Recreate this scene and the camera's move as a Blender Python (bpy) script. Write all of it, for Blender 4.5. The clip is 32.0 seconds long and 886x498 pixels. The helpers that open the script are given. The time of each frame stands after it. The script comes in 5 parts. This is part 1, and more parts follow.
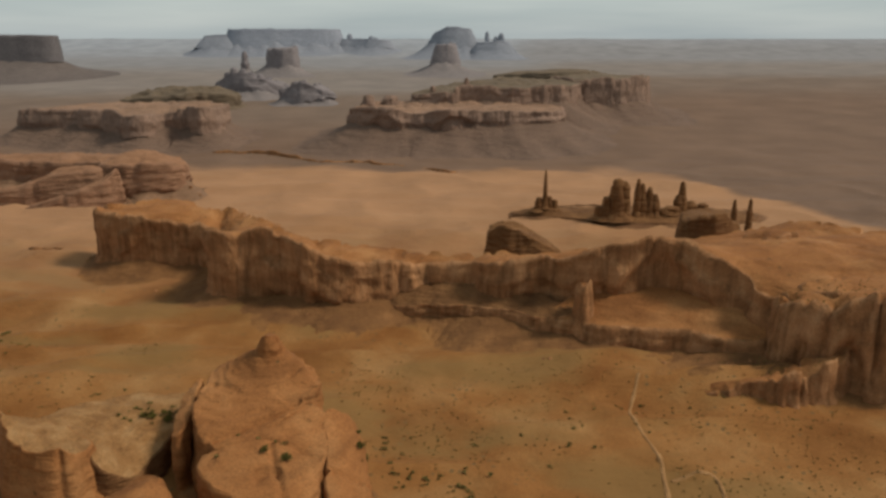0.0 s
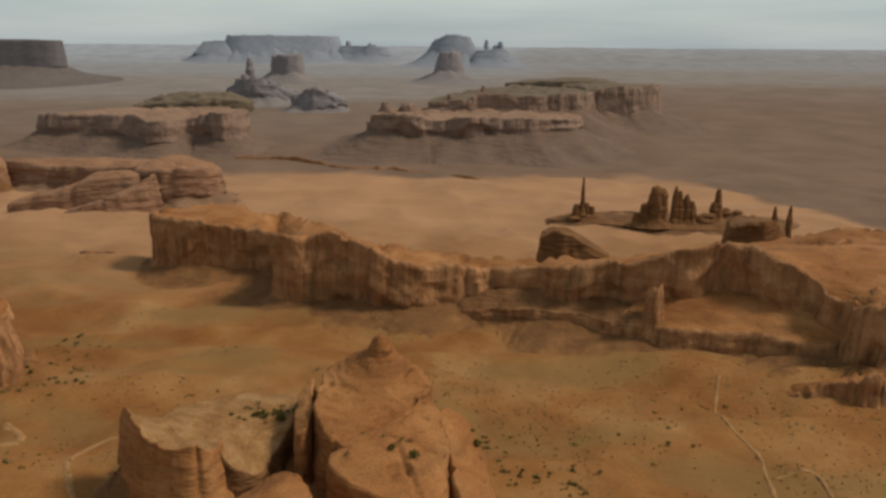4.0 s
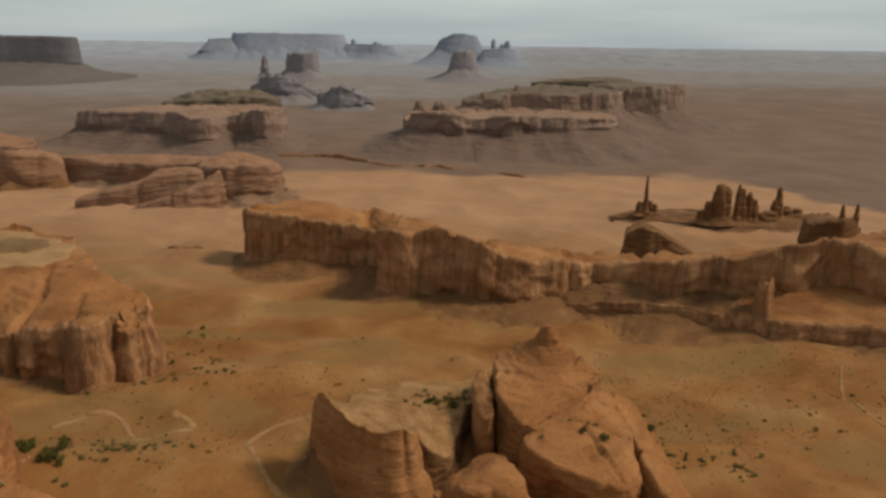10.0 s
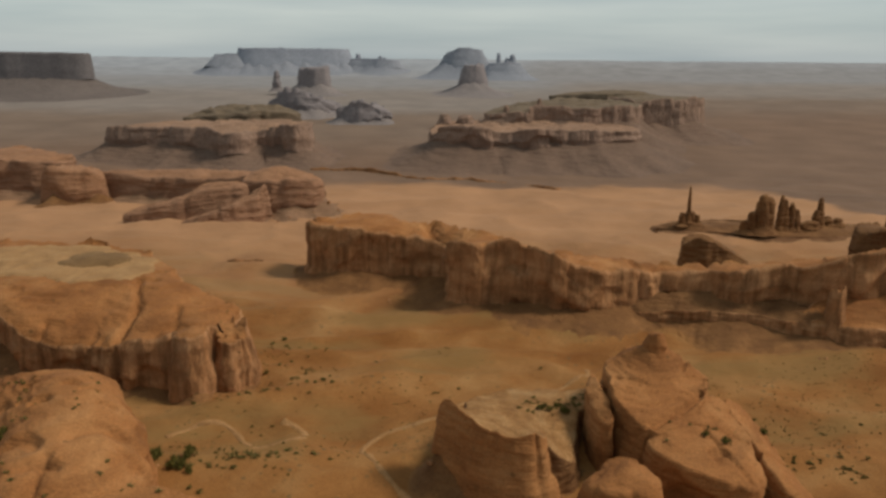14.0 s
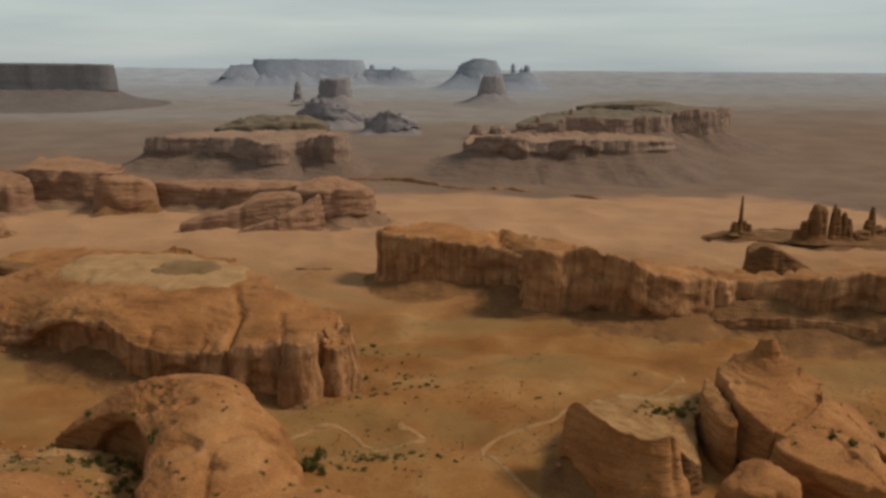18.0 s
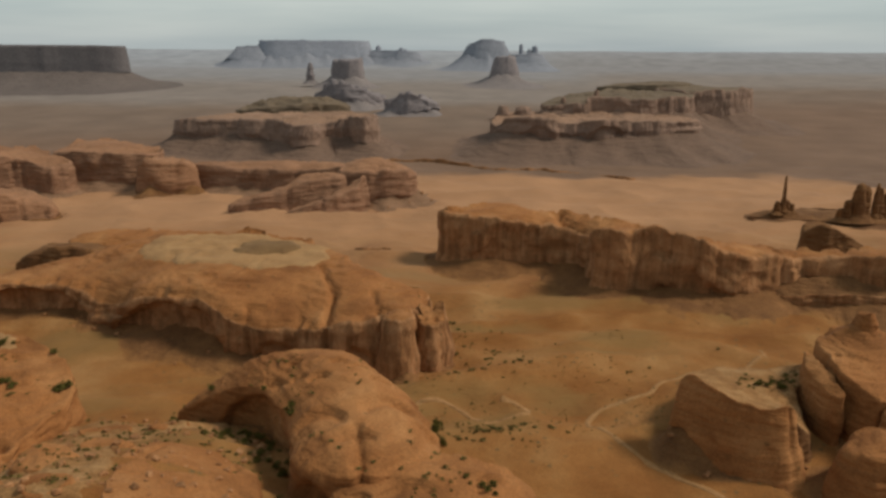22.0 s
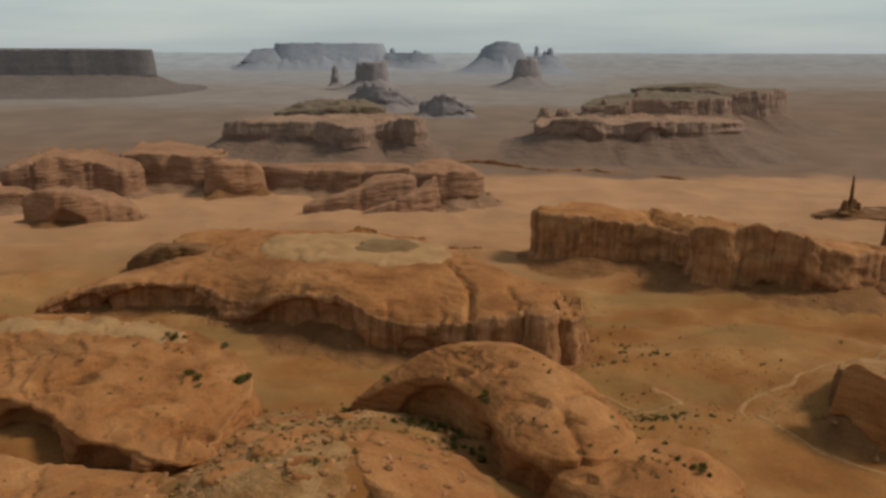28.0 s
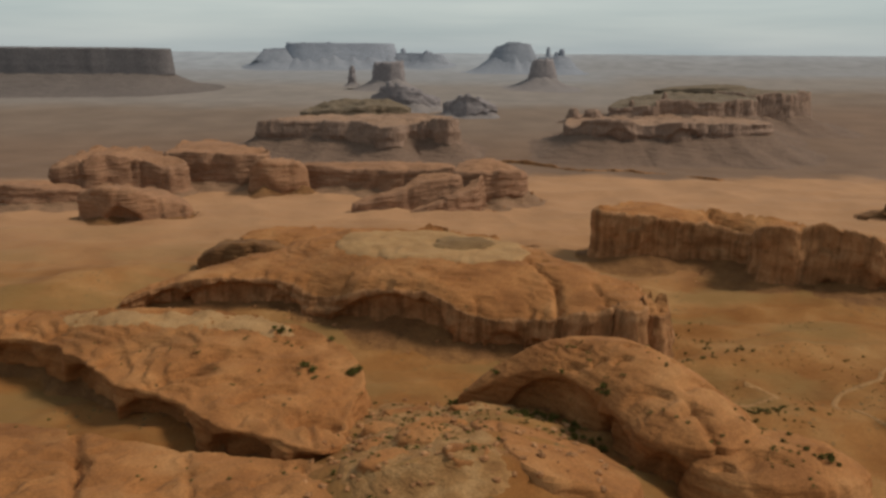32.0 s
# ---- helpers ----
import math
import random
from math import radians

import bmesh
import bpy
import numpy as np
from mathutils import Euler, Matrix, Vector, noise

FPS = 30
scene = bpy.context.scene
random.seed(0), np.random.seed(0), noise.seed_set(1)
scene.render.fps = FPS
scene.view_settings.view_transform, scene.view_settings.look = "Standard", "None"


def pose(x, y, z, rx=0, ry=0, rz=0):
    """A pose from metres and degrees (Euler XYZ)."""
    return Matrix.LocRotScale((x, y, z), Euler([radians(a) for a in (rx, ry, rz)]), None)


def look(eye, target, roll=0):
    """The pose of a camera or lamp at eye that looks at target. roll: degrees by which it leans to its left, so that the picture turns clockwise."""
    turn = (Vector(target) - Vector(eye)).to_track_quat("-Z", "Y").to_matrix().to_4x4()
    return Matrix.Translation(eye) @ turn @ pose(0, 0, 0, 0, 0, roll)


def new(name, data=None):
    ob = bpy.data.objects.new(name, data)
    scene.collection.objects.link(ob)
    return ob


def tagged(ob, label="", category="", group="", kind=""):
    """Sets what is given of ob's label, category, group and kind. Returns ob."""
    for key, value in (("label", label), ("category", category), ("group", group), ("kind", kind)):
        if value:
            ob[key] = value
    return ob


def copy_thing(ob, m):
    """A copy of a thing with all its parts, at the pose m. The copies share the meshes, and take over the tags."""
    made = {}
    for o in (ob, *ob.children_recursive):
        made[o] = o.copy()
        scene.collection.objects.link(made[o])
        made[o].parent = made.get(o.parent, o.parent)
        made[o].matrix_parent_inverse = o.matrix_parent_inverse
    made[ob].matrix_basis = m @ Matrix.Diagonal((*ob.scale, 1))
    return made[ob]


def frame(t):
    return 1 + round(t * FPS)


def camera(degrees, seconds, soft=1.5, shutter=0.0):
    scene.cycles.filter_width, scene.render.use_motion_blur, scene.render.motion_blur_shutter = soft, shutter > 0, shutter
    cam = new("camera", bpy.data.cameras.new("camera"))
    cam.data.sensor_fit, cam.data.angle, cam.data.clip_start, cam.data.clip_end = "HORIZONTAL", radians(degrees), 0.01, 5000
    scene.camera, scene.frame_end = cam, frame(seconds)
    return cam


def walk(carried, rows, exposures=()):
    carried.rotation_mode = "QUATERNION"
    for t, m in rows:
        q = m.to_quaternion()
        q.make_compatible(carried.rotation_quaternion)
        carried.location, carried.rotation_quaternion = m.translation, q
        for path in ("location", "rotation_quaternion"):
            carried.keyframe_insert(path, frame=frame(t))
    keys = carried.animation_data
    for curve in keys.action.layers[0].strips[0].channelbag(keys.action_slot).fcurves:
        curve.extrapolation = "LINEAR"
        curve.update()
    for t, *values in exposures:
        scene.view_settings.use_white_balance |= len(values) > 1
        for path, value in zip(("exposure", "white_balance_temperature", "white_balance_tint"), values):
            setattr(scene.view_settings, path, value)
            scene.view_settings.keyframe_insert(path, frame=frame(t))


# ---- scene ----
cam = camera(60.2, 32.0, soft=3.0)
METRES, EYE, TILT, LEAN, TURN = 480.0, 195.0, -15.6, 0.0, 0.0
ROWS = [
    (0.0, 0.0, 0.0, 0.0, 0.0, 0.0, -0.0),
    (0.5, -0.0143, -0.0025, -0.0004, -0.06, 0.28, 0.08),
    (1.0, -0.0294, -0.0052, -0.0009, -0.14, 0.6, 0.18),
    (1.5, -0.0451, -0.0071, -0.0013, -0.29, 0.79, 0.05),
    (2.0, -0.0592, -0.0093, -0.002, -0.34, 0.72, -0.07),
    (2.5, -0.0747, -0.0117, -0.0028, -0.43, 0.61, -0.15),
    (3.0, -0.0899, -0.0141, -0.0032, -0.59, 0.59, -0.2),
    (3.5, -0.1047, -0.0158, -0.0037, -0.8, 0.53, -0.17),
    (5.5, -0.1645, -0.0286, -0.005, -1.24, 0.76, -0.38),
    (6.0, -0.1806, -0.03, -0.0063, -1.26, 0.92, -0.55),
    (6.5, -0.1958, -0.0324, -0.0069, -1.35, 1.01, -0.42),
    (7.0, -0.2105, -0.0342, -0.0072, -1.39, 0.95, -0.22),
    (7.5, -0.2256, -0.0364, -0.0078, -1.42, 0.78, -0.27),
    (8.0, -0.2404, -0.0379, -0.0081, -1.43, 0.71, -0.32),
    (8.5, -0.256, -0.0405, -0.0086, -1.53, 0.57, -0.37),
    (9.0, -0.2709, -0.0422, -0.0094, -1.64, 0.49, -0.35),
    (9.5, -0.2863, -0.044, -0.0102, -1.71, 0.45, -0.35),
    (10.0, -0.302, -0.046, -0.0108, -1.71, 0.44, -0.33),
    (10.5, -0.3166, -0.0478, -0.0112, -1.69, 0.42, -0.4),
    (11.0, -0.3318, -0.0507, -0.011, -1.76, 0.6, -0.33),
    (11.5, -0.3469, -0.0529, -0.0114, -1.94, 0.54, -0.11),
    (12.0, -0.362, -0.0549, -0.0121, -2.16, 0.47, 0.09),
    (12.5, -0.3776, -0.057, -0.0126, -2.24, 0.37, 0.06),
    (13.0, -0.3934, -0.0589, -0.0136, -2.17, 0.54, 0.05),
    (13.5, -0.408, -0.0619, -0.0132, -2.07, 0.93, 0.09),
    (14.0, -0.4243, -0.0636, -0.014, -2.03, 1.41, 0.07),
    (14.5, -0.4387, -0.0652, -0.015, -1.93, 1.65, 0.04),
    (16.5, -0.5012, -0.0736, -0.0159, -1.72, 1.95, -0.15),
    (17.0, -0.5186, -0.076, -0.0164, -1.71, 2.03, -0.19),
    (17.5, -0.5316, -0.0781, -0.0168, -1.81, 2.14, -0.08),
    (18.0, -0.5497, -0.0804, -0.0172, -1.78, 2.16, 0.07),
    (18.5, -0.5635, -0.0827, -0.0175, -1.87, 2.05, 0.22),
    (19.0, -0.5797, -0.0842, -0.0179, -1.93, 1.77, 0.27),
    (19.5, -0.5943, -0.0868, -0.0188, -2.08, 1.44, 0.28),
    (20.0, -0.6118, -0.0895, -0.0193, -2.07, 1.16, 0.28),
    (20.5, -0.6256, -0.0916, -0.0199, -2.05, 1.04, 0.27),
    (21.0, -0.643, -0.0941, -0.0198, -2.04, 0.88, 0.24),
    (21.5, -0.6573, -0.0965, -0.0208, -2.05, 0.8, 0.28),
    (22.0, -0.6746, -0.0987, -0.0215, -2.01, 0.79, 0.27),
    (22.5, -0.689, -0.1006, -0.0221, -1.96, 0.84, 0.27),
    (23.0, -0.7059, -0.1036, -0.0226, -2.07, 0.87, 0.4),
    (23.5, -0.7204, -0.1051, -0.0229, -2.2, 0.91, 0.5),
    (24.0, -0.7375, -0.1084, -0.0237, -2.26, 0.88, 0.48),
    (24.5, -0.7513, -0.1104, -0.024, -2.22, 0.93, 0.41),
    (25.0, -0.7691, -0.1119, -0.0243, -2.21, 0.93, 0.4),
    (25.5, -0.7838, -0.114, -0.0249, -2.21, 0.93, 0.48),
    (27.5, -0.8454, -0.1234, -0.0264, -1.96, 0.71, 0.42),
    (28.0, -0.863, -0.126, -0.0273, -2.06, 0.94, 0.46),
    (28.5, -0.8773, -0.1275, -0.0277, -2.18, 0.98, 0.46),
    (29.0, -0.8943, -0.1291, -0.0283, -2.25, 1.01, 0.45),
    (29.5, -0.9092, -0.1315, -0.0289, -2.31, 1.06, 0.41),
    (30.0, -0.9256, -0.1334, -0.0298, -2.23, 0.63, 0.29),
    (30.5, -0.9401, -0.136, -0.0297, -2.15, 0.48, 0.17),
    (31.0, -0.9574, -0.1387, -0.0301, -2.04, 0.37, 0.08),
    (31.5, -0.9716, -0.1406, -0.0305, -2.07, 0.49, 0.1),
    (32.0, -0.9886, -0.1431, -0.0315, -2.11, 0.96, 0.18),
]
walk(cam, [(t, pose(0, 0, EYE, TILT, LEAN, TURN) @ pose(METRES * x, METRES * y, METRES * z, 90 + pitch, roll, yaw)) for t, x, y, z, yaw, pitch, roll in ROWS])

# ---- sky, sun ----
SUN_AZ, SUN_EL = 92.0, 48.0      # degrees clockwise from +y, and above the horizon
world = bpy.data.worlds.new("hazy_sky")
scene.world = world
world.use_nodes = True
wt = world.node_tree
sky = wt.nodes.new("ShaderNodeTexSky")
sky.sky_type = "NISHITA"
sky.sun_disc = False
sky.sun_elevation, sky.sun_rotation = radians(SUN_EL), radians(SUN_AZ)
sky.dust_density, sky.air_density, sky.altitude = 4.0, 1.0, 1800
coord = wt.nodes.new("ShaderNodeTexCoord")
stretch = wt.nodes.new("ShaderNodeMapping")
stretch.inputs["Scale"].default_value = (1.2, 1.2, 14.0)
wt.links.new(coord.outputs["Generated"], stretch.inputs["Vector"])
cloud = wt.nodes.new("ShaderNodeTexNoise")
cloud.inputs["Scale"].default_value, cloud.inputs["Detail"].default_value = 2.2, 5.0
wt.links.new(stretch.outputs["Vector"], cloud.inputs["Vector"])
cramp = wt.nodes.new("ShaderNodeValToRGB")
cramp.color_ramp.elements[0].position, cramp.color_ramp.elements[0].color = 0.3, (3.6, 4.1, 4.1, 1)
cramp.color_ramp.elements[1].position, cramp.color_ramp.elements[1].color = 0.75, (5.2, 5.5, 5.2, 1)
wt.links.new(cloud.outputs["Fac"], cramp.inputs["Fac"])
veil = wt.nodes.new("ShaderNodeMix")
veil.data_type = "RGBA"
veil.inputs["Factor"].default_value = 0.85
wt.links.new(sky.outputs["Color"], veil.inputs["A"])
wt.links.new(cramp.outputs["Color"], veil.inputs["B"])
parts_of = wt.nodes.new("ShaderNodeSeparateXYZ")
wt.links.new(coord.outputs["Generated"], parts_of.inputs[0])
grad = wt.nodes.new("ShaderNodeValToRGB")
grad.color_ramp.elements[0].position, grad.color_ramp.elements[0].color = 0.0, (0.84, 0.86, 0.90, 1)
grad.color_ramp.elements[1].position, grad.color_ramp.elements[1].color = 1.0, (0.70, 0.72, 0.76, 1)
for at, tone in ((0.05, (1.02, 1.02, 1.0, 1)), (0.30, (0.84, 0.85, 0.88, 1))):
    grad.color_ramp.elements.new(at).color = tone
wt.links.new(parts_of.outputs["Z"], grad.inputs["Fac"])
dome = wt.nodes.new("ShaderNodeMix")
dome.data_type, dome.blend_type = "RGBA", "MULTIPLY"
dome.inputs["Factor"].default_value = 1.0
wt.links.new(veil.outputs["Result"], dome.inputs["A"])
wt.links.new(grad.outputs["Color"], dome.inputs["B"])
backg = wt.nodes["Background"]
backg.inputs["Strength"].default_value = 0.113
wt.links.new(dome.outputs["Result"], backg.inputs["Color"])

sun = new("sun", bpy.data.lights.new("sun", "SUN"))
sun.data.energy, sun.data.angle, sun.data.color = 2.7, radians(12), (1.0, 0.9, 0.76)
az, el = radians(SUN_AZ), radians(SUN_EL)
toward = Vector((math.sin(az) * math.cos(el), math.cos(az) * math.cos(el), math.sin(el)))
sun.matrix_world = look(toward * 900, (0, 0, 0))

# ---- noise ----


def lattice(ix, iy, iz, seed):
    ix, iy, iz = np.atleast_1d(ix), np.atleast_1d(iy), np.atleast_1d(iz)
    h = (ix * 374761393 + iy * 668265263 + iz * 1013904223 + seed * 974711) & 0xFFFFFFFF
    h = ((h ^ (h >> 13)) * 1274126177) & 0xFFFFFFFF
    h = ((h ^ (h >> 16)) * 1540483477) & 0xFFFFFFFF
    return ((h ^ (h >> 15)) & 0xFFFF) / 32767.5 - 1.0


def vnoise(x, y, z=0.0, seed=0):
    """Smooth value noise from -1 to 1, on arrays."""
    x, y, z = np.broadcast_arrays(np.asarray(x, float), np.asarray(y, float), np.asarray(z, float))
    i = [np.floor(a).astype(np.int64) for a in (x, y, z)]
    f = [a - b for a, b in zip((x, y, z), i)]
    u = [a * a * a * (a * (a * 6 - 15) + 10) for a in f]
    shape = x.shape
    out = 0
    for dx in (0, 1):
        for dy in (0, 1):
            for dz in (0, 1):
                w = (u[0] if dx else 1 - u[0]) * (u[1] if dy else 1 - u[1]) * (u[2] if dz else 1 - u[2])
                out = out + w * lattice(i[0] + dx, i[1] + dy, i[2] + dz, seed).reshape(shape)
    return out


def fbm(x, y, z=0.0, seed=0, octaves=4, gain=0.5):
    out, amp, k = 0, 1.0, 1.0
    for o in range(octaves):
        out = out + amp * vnoise(np.asarray(x) * k + 7.3 * o, np.asarray(y) * k - 3.1 * o, np.asarray(z) * k, seed + o)
        amp, k = amp * gain, k * 2.03
    return out


def smooth(a, b, v):
    t = np.clip((v - a) / (b - a), 0, 1)
    return t * t * (3 - 2 * t)


# ---- materials ----


def material(name, dark, mid, light, scale=0.05, rough=0.92, bump=0.35, streak=0.0, strata=0.0, fine=1.0, spots=None, spill=None):
    """Rock or soil: three tones at two scales, optional upright varnish streaks, bedding bands and dark specks."""
    m = bpy.data.materials.new(name)
    m.use_nodes = True
    nt = m.node_tree
    nodes, link = nt.nodes, nt.links.new
    bsdf = nodes["Principled BSDF"]
    bsdf.inputs["Roughness"].default_value = rough
    bsdf.inputs["Specular IOR Level"].default_value = 0.15
    geo = nodes.new("ShaderNodeNewGeometry")
    big = nodes.new("ShaderNodeTexNoise")
    big.inputs["Scale"].default_value, big.inputs["Detail"].default_value, big.inputs["Roughness"].default_value = scale, 6, 0.6
    link(geo.outputs["Position"], big.inputs["Vector"])
    ramp = nodes.new("ShaderNodeValToRGB")
    r = ramp.color_ramp
    r.elements[0].position, r.elements[0].color = 0.32, (*dark, 1)
    r.elements[1].position, r.elements[1].color = 0.70, (*light, 1)
    e = r.elements.new(0.5)
    e.color = (*mid, 1)
    link(big.outputs["Fac"], ramp.inputs["Fac"])
    colour = ramp.outputs["Color"]

    def mixed(fac, a, b, mode="MIX"):
        x = nodes.new("ShaderNodeMix")
        x.data_type, x.blend_type = "RGBA", mode
        if isinstance(fac, float):
            x.inputs["Factor"].default_value = fac
        else:
            link(fac, x.inputs["Factor"])
        link(a, x.inputs["A"])
        if isinstance(b, tuple):
            x.inputs["B"].default_value = (*b, 1)
        else:
            link(b, x.inputs["B"])
        return x.outputs["Result"]

    def banded(vec_scale, noise_scale, lo, hi, tip=0.0):
        mp = nodes.new("ShaderNodeMapping")
        mp.inputs["Scale"].default_value = vec_scale
        mp.inputs["Rotation"].default_value = (radians(tip), radians(-0.7 * tip), 0)
        link(geo.outputs["Position"], mp.inputs["Vector"])
        n = nodes.new("ShaderNodeTexNoise")
        n.inputs["Scale"].default_value, n.inputs["Detail"].default_value = noise_scale, 5
        link(mp.outputs["Vector"], n.inputs["Vector"])
        rr = nodes.new("ShaderNodeMapRange")
        rr.inputs["From Min"].default_value, rr.inputs["From Max"].default_value = lo, hi
        link(n.outputs["Fac"], rr.inputs["Value"])
        return rr.outputs["Result"]

    if strata:
        f = banded((0.16, 0.16, 1.9), 0.09, 0.50, 0.68, 7.0)
        k = nodes.new("ShaderNodeMath")
        k.operation = "MULTIPLY"
        k.inputs[1].default_value = strata
        link(f, k.inputs[0])
        colour = mixed(k.outputs[0], colour, tuple(0.62 * c for c in dark))
    if streak:
        f = banded((1, 1, 0.08), 0.19, 0.46, 0.66)
        k = nodes.new("ShaderNodeMath")
        k.operation = "MULTIPLY"
        k.inputs[1].default_value = streak
        link(f, k.inputs[0])
        colour = mixed(k.outputs[0], colour, tuple(0.45 * c for c in dark))
        f = banded((1, 1, 0.09), 0.27, 0.52, 0.66)
        k = nodes.new("ShaderNodeMath")
        k.operation = "MULTIPLY"
        k.inputs[1].default_value = streak * 0.75
        link(f, k.inputs[0])
        colour = mixed(k.outputs[0], colour, light)
    if spots:
        n = nodes.new("ShaderNodeTexVoronoi")
        n.inputs["Scale"].default_value = spots[0]
        link(geo.outputs["Position"], n.inputs["Vector"])
        rr = nodes.new("ShaderNodeMapRange")
        rr.inputs["From Min"].default_value, rr.inputs["From Max"].default_value = spots[1], spots[1] * 0.6
        link(n.outputs["Distance"], rr.inputs["Value"])
        patch = banded((1, 1, 1), 0.02, 0.45, 0.6)
        k = nodes.new("ShaderNodeMath")
        k.operation = "MULTIPLY"
        link(rr.outputs["Result"], k.inputs[0])
        link(patch, k.inputs[1])
        colour = mixed(k.outputs[0], colour, spots[2])
    # fades a dark apron softly into the sand colour
    if spill:
        far_out = nodes.new("ShaderNodeAttribute")
        far_out.attribute_name = "run_out"
        k = nodes.new("ShaderNodeMath")
        k.operation = "MULTIPLY_ADD"
        k.inputs[1].default_value = 0.9
        link(big.outputs["Fac"], k.inputs[0])
        link(far_out.outputs["Fac"], k.inputs[2])
        rr = nodes.new("ShaderNodeMapRange")
        rr.interpolation_type = "SMOOTHSTEP"
        rr.inputs["From Min"].default_value, rr.inputs["From Max"].default_value = 0.95, 1.40
        link(k.outputs[0], rr.inputs["Value"])
        colour = mixed(rr.outputs["Result"], colour, spill)
    grain = nodes.new("ShaderNodeTexNoise")
    grain.inputs["Scale"].default_value, grain.inputs["Detail"].default_value = 0.9 * fine, 8
    link(geo.outputs["Position"], grain.inputs["Vector"])
    gr = nodes.new("ShaderNodeMapRange")
    gr.inputs["From Min"].default_value, gr.inputs["From Max"].default_value = 0.3, 0.7
    gr.inputs["To Min"].default_value, gr.inputs["To Max"].default_value = 0.78, 1.16
    link(grain.outputs["Fac"], gr.inputs["Value"])
    mul = nodes.new("ShaderNodeMix")
    mul.data_type, mul.blend_type = "RGBA", "MULTIPLY"
    mul.inputs["Factor"].default_value = 1.0
    link(colour, mul.inputs["A"])
    link(gr.outputs["Result"], mul.inputs["B"])
    link(mul.outputs["Result"], bsdf.inputs["Base Color"])
    relief = banded((0.3, 0.3, 1.6) if not streak else (1.0, 1.0, 0.35), 0.22 * fine, 0.2, 0.8)
    bp0 = nodes.new("ShaderNodeBump")
    bp0.inputs["Strength"].default_value, bp0.inputs["Distance"].default_value = min(1.0, 2 * bump), 3.0 / fine
    link(relief, bp0.inputs["Height"])
    bp = nodes.new("ShaderNodeBump")
    link(bp0.outputs["Normal"], bp.inputs["Normal"])
    bp.inputs["Strength"].default_value, bp.inputs["Distance"].default_value = bump, 1.2 / fine
    link(grain.outputs["Fac"], bp.inputs["Height"])
    link(bp.outputs["Normal"], bsdf.inputs["Normal"])
    return m


# bedding bands made strong enough to paint dark ledge shadows too
SLICK = material("orange_sandstone", (0.215, 0.085, 0.027), (0.298, 0.126, 0.042), (0.375, 0.18, 0.068), 0.03, strata=0.5, bump=0.24, spots=(0.085, 0.13, (0.115, 0.062, 0.022)))
CLIFF = material("varnished_red_cliff", (0.225, 0.104, 0.042), (0.335, 0.158, 0.065), (0.452, 0.238, 0.11), 0.05, streak=0.55, strata=0.35, bump=0.3)
# dark scree; also paints shade on spires, knob and hollow wall
TALUS_SHADE = material("dark_scree_and_shade", (0.125, 0.058, 0.023), (0.168, 0.08, 0.031), (0.225, 0.11, 0.043), 0.06, bump=0.4)
# scree, with the shadow pool at the cliffs' foot painted in
SCREE_SHADE = material("scree_and_shadow_pool", (0.135, 0.062, 0.024), (0.178, 0.084, 0.031), (0.232, 0.112, 0.043), 0.06, bump=0.35, spill=(0.262, 0.122, 0.040))
SANDSCREE = material("dark_scree_in_pale_sand", (0.130, 0.062, 0.028), (0.170, 0.083, 0.037), (0.220, 0.110, 0.050), 0.05, bump=0.3, spill=(0.345, 0.184, 0.092))
PALE = material("pale_yellow_caprock", (0.275, 0.152, 0.064), (0.325, 0.184, 0.079), (0.375, 0.222, 0.098), 0.06, bump=0.15)
# middle-distance cliff and cap: lightened and muted in base colour for haze
MIDCLIFF = material("hazed_mauve_cliff", (0.21, 0.138, 0.101), (0.246, 0.161, 0.117), (0.292, 0.19, 0.135), 0.03, streak=0.15, strata=0.2, fine=0.4)
MIDCAP = material("hazed_tan_sandstone", (0.23, 0.14, 0.091), (0.27, 0.165, 0.106), (0.312, 0.191, 0.122), 0.02, strata=0.25, fine=0.4)
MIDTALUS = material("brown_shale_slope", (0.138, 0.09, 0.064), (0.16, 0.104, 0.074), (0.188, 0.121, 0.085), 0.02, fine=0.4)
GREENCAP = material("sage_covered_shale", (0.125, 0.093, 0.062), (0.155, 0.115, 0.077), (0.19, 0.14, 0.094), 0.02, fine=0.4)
# far rocks: the grey and blue of distance haze is painted into these colours
FARROCK = material("hazed_mauve_rock", (0.19, 0.166, 0.166), (0.21, 0.184, 0.182), (0.235, 0.205, 0.2), 0.012, fine=0.2, bump=0.05)
FARSLOPE = material("hazed_mauve_slope", (0.185, 0.16, 0.152), (0.2, 0.173, 0.163), (0.216, 0.186, 0.174), 0.01, fine=0.2, bump=0.1)
FARTHEST = material("haze_blue_rock", (0.235, 0.25, 0.285), (0.252, 0.268, 0.304), (0.272, 0.286, 0.32), 0.01, fine=0.15, bump=0.03)
FARFOOT = material("haze_blue_slope", (0.205, 0.217, 0.245), (0.22, 0.232, 0.26), (0.236, 0.247, 0.274), 0.01, fine=0.15, bump=0.05)
WASH = material("gravelly_wash_soil", (0.195, 0.092, 0.032), (0.275, 0.142, 0.053), (0.355, 0.205, 0.088), 0.10, bump=0.4)
TRACK = material("pale_packed_dust", (0.268, 0.140, 0.054), (0.305, 0.163, 0.065), (0.343, 0.19, 0.079), 0.2)
OLIVE = material("olive_brown_caprock", (0.155, 0.088, 0.038), (0.19, 0.11, 0.048), (0.225, 0.134, 0.06), 0.06, bump=0.1)
# rocks across the sand: haze painted in as a duller base colour
HAZECAP = material("hazed_orange_sandstone", (0.238, 0.121, 0.064), (0.282, 0.146, 0.078), (0.332, 0.176, 0.096), 0.03, strata=0.35, fine=0.6, bump=0.25)
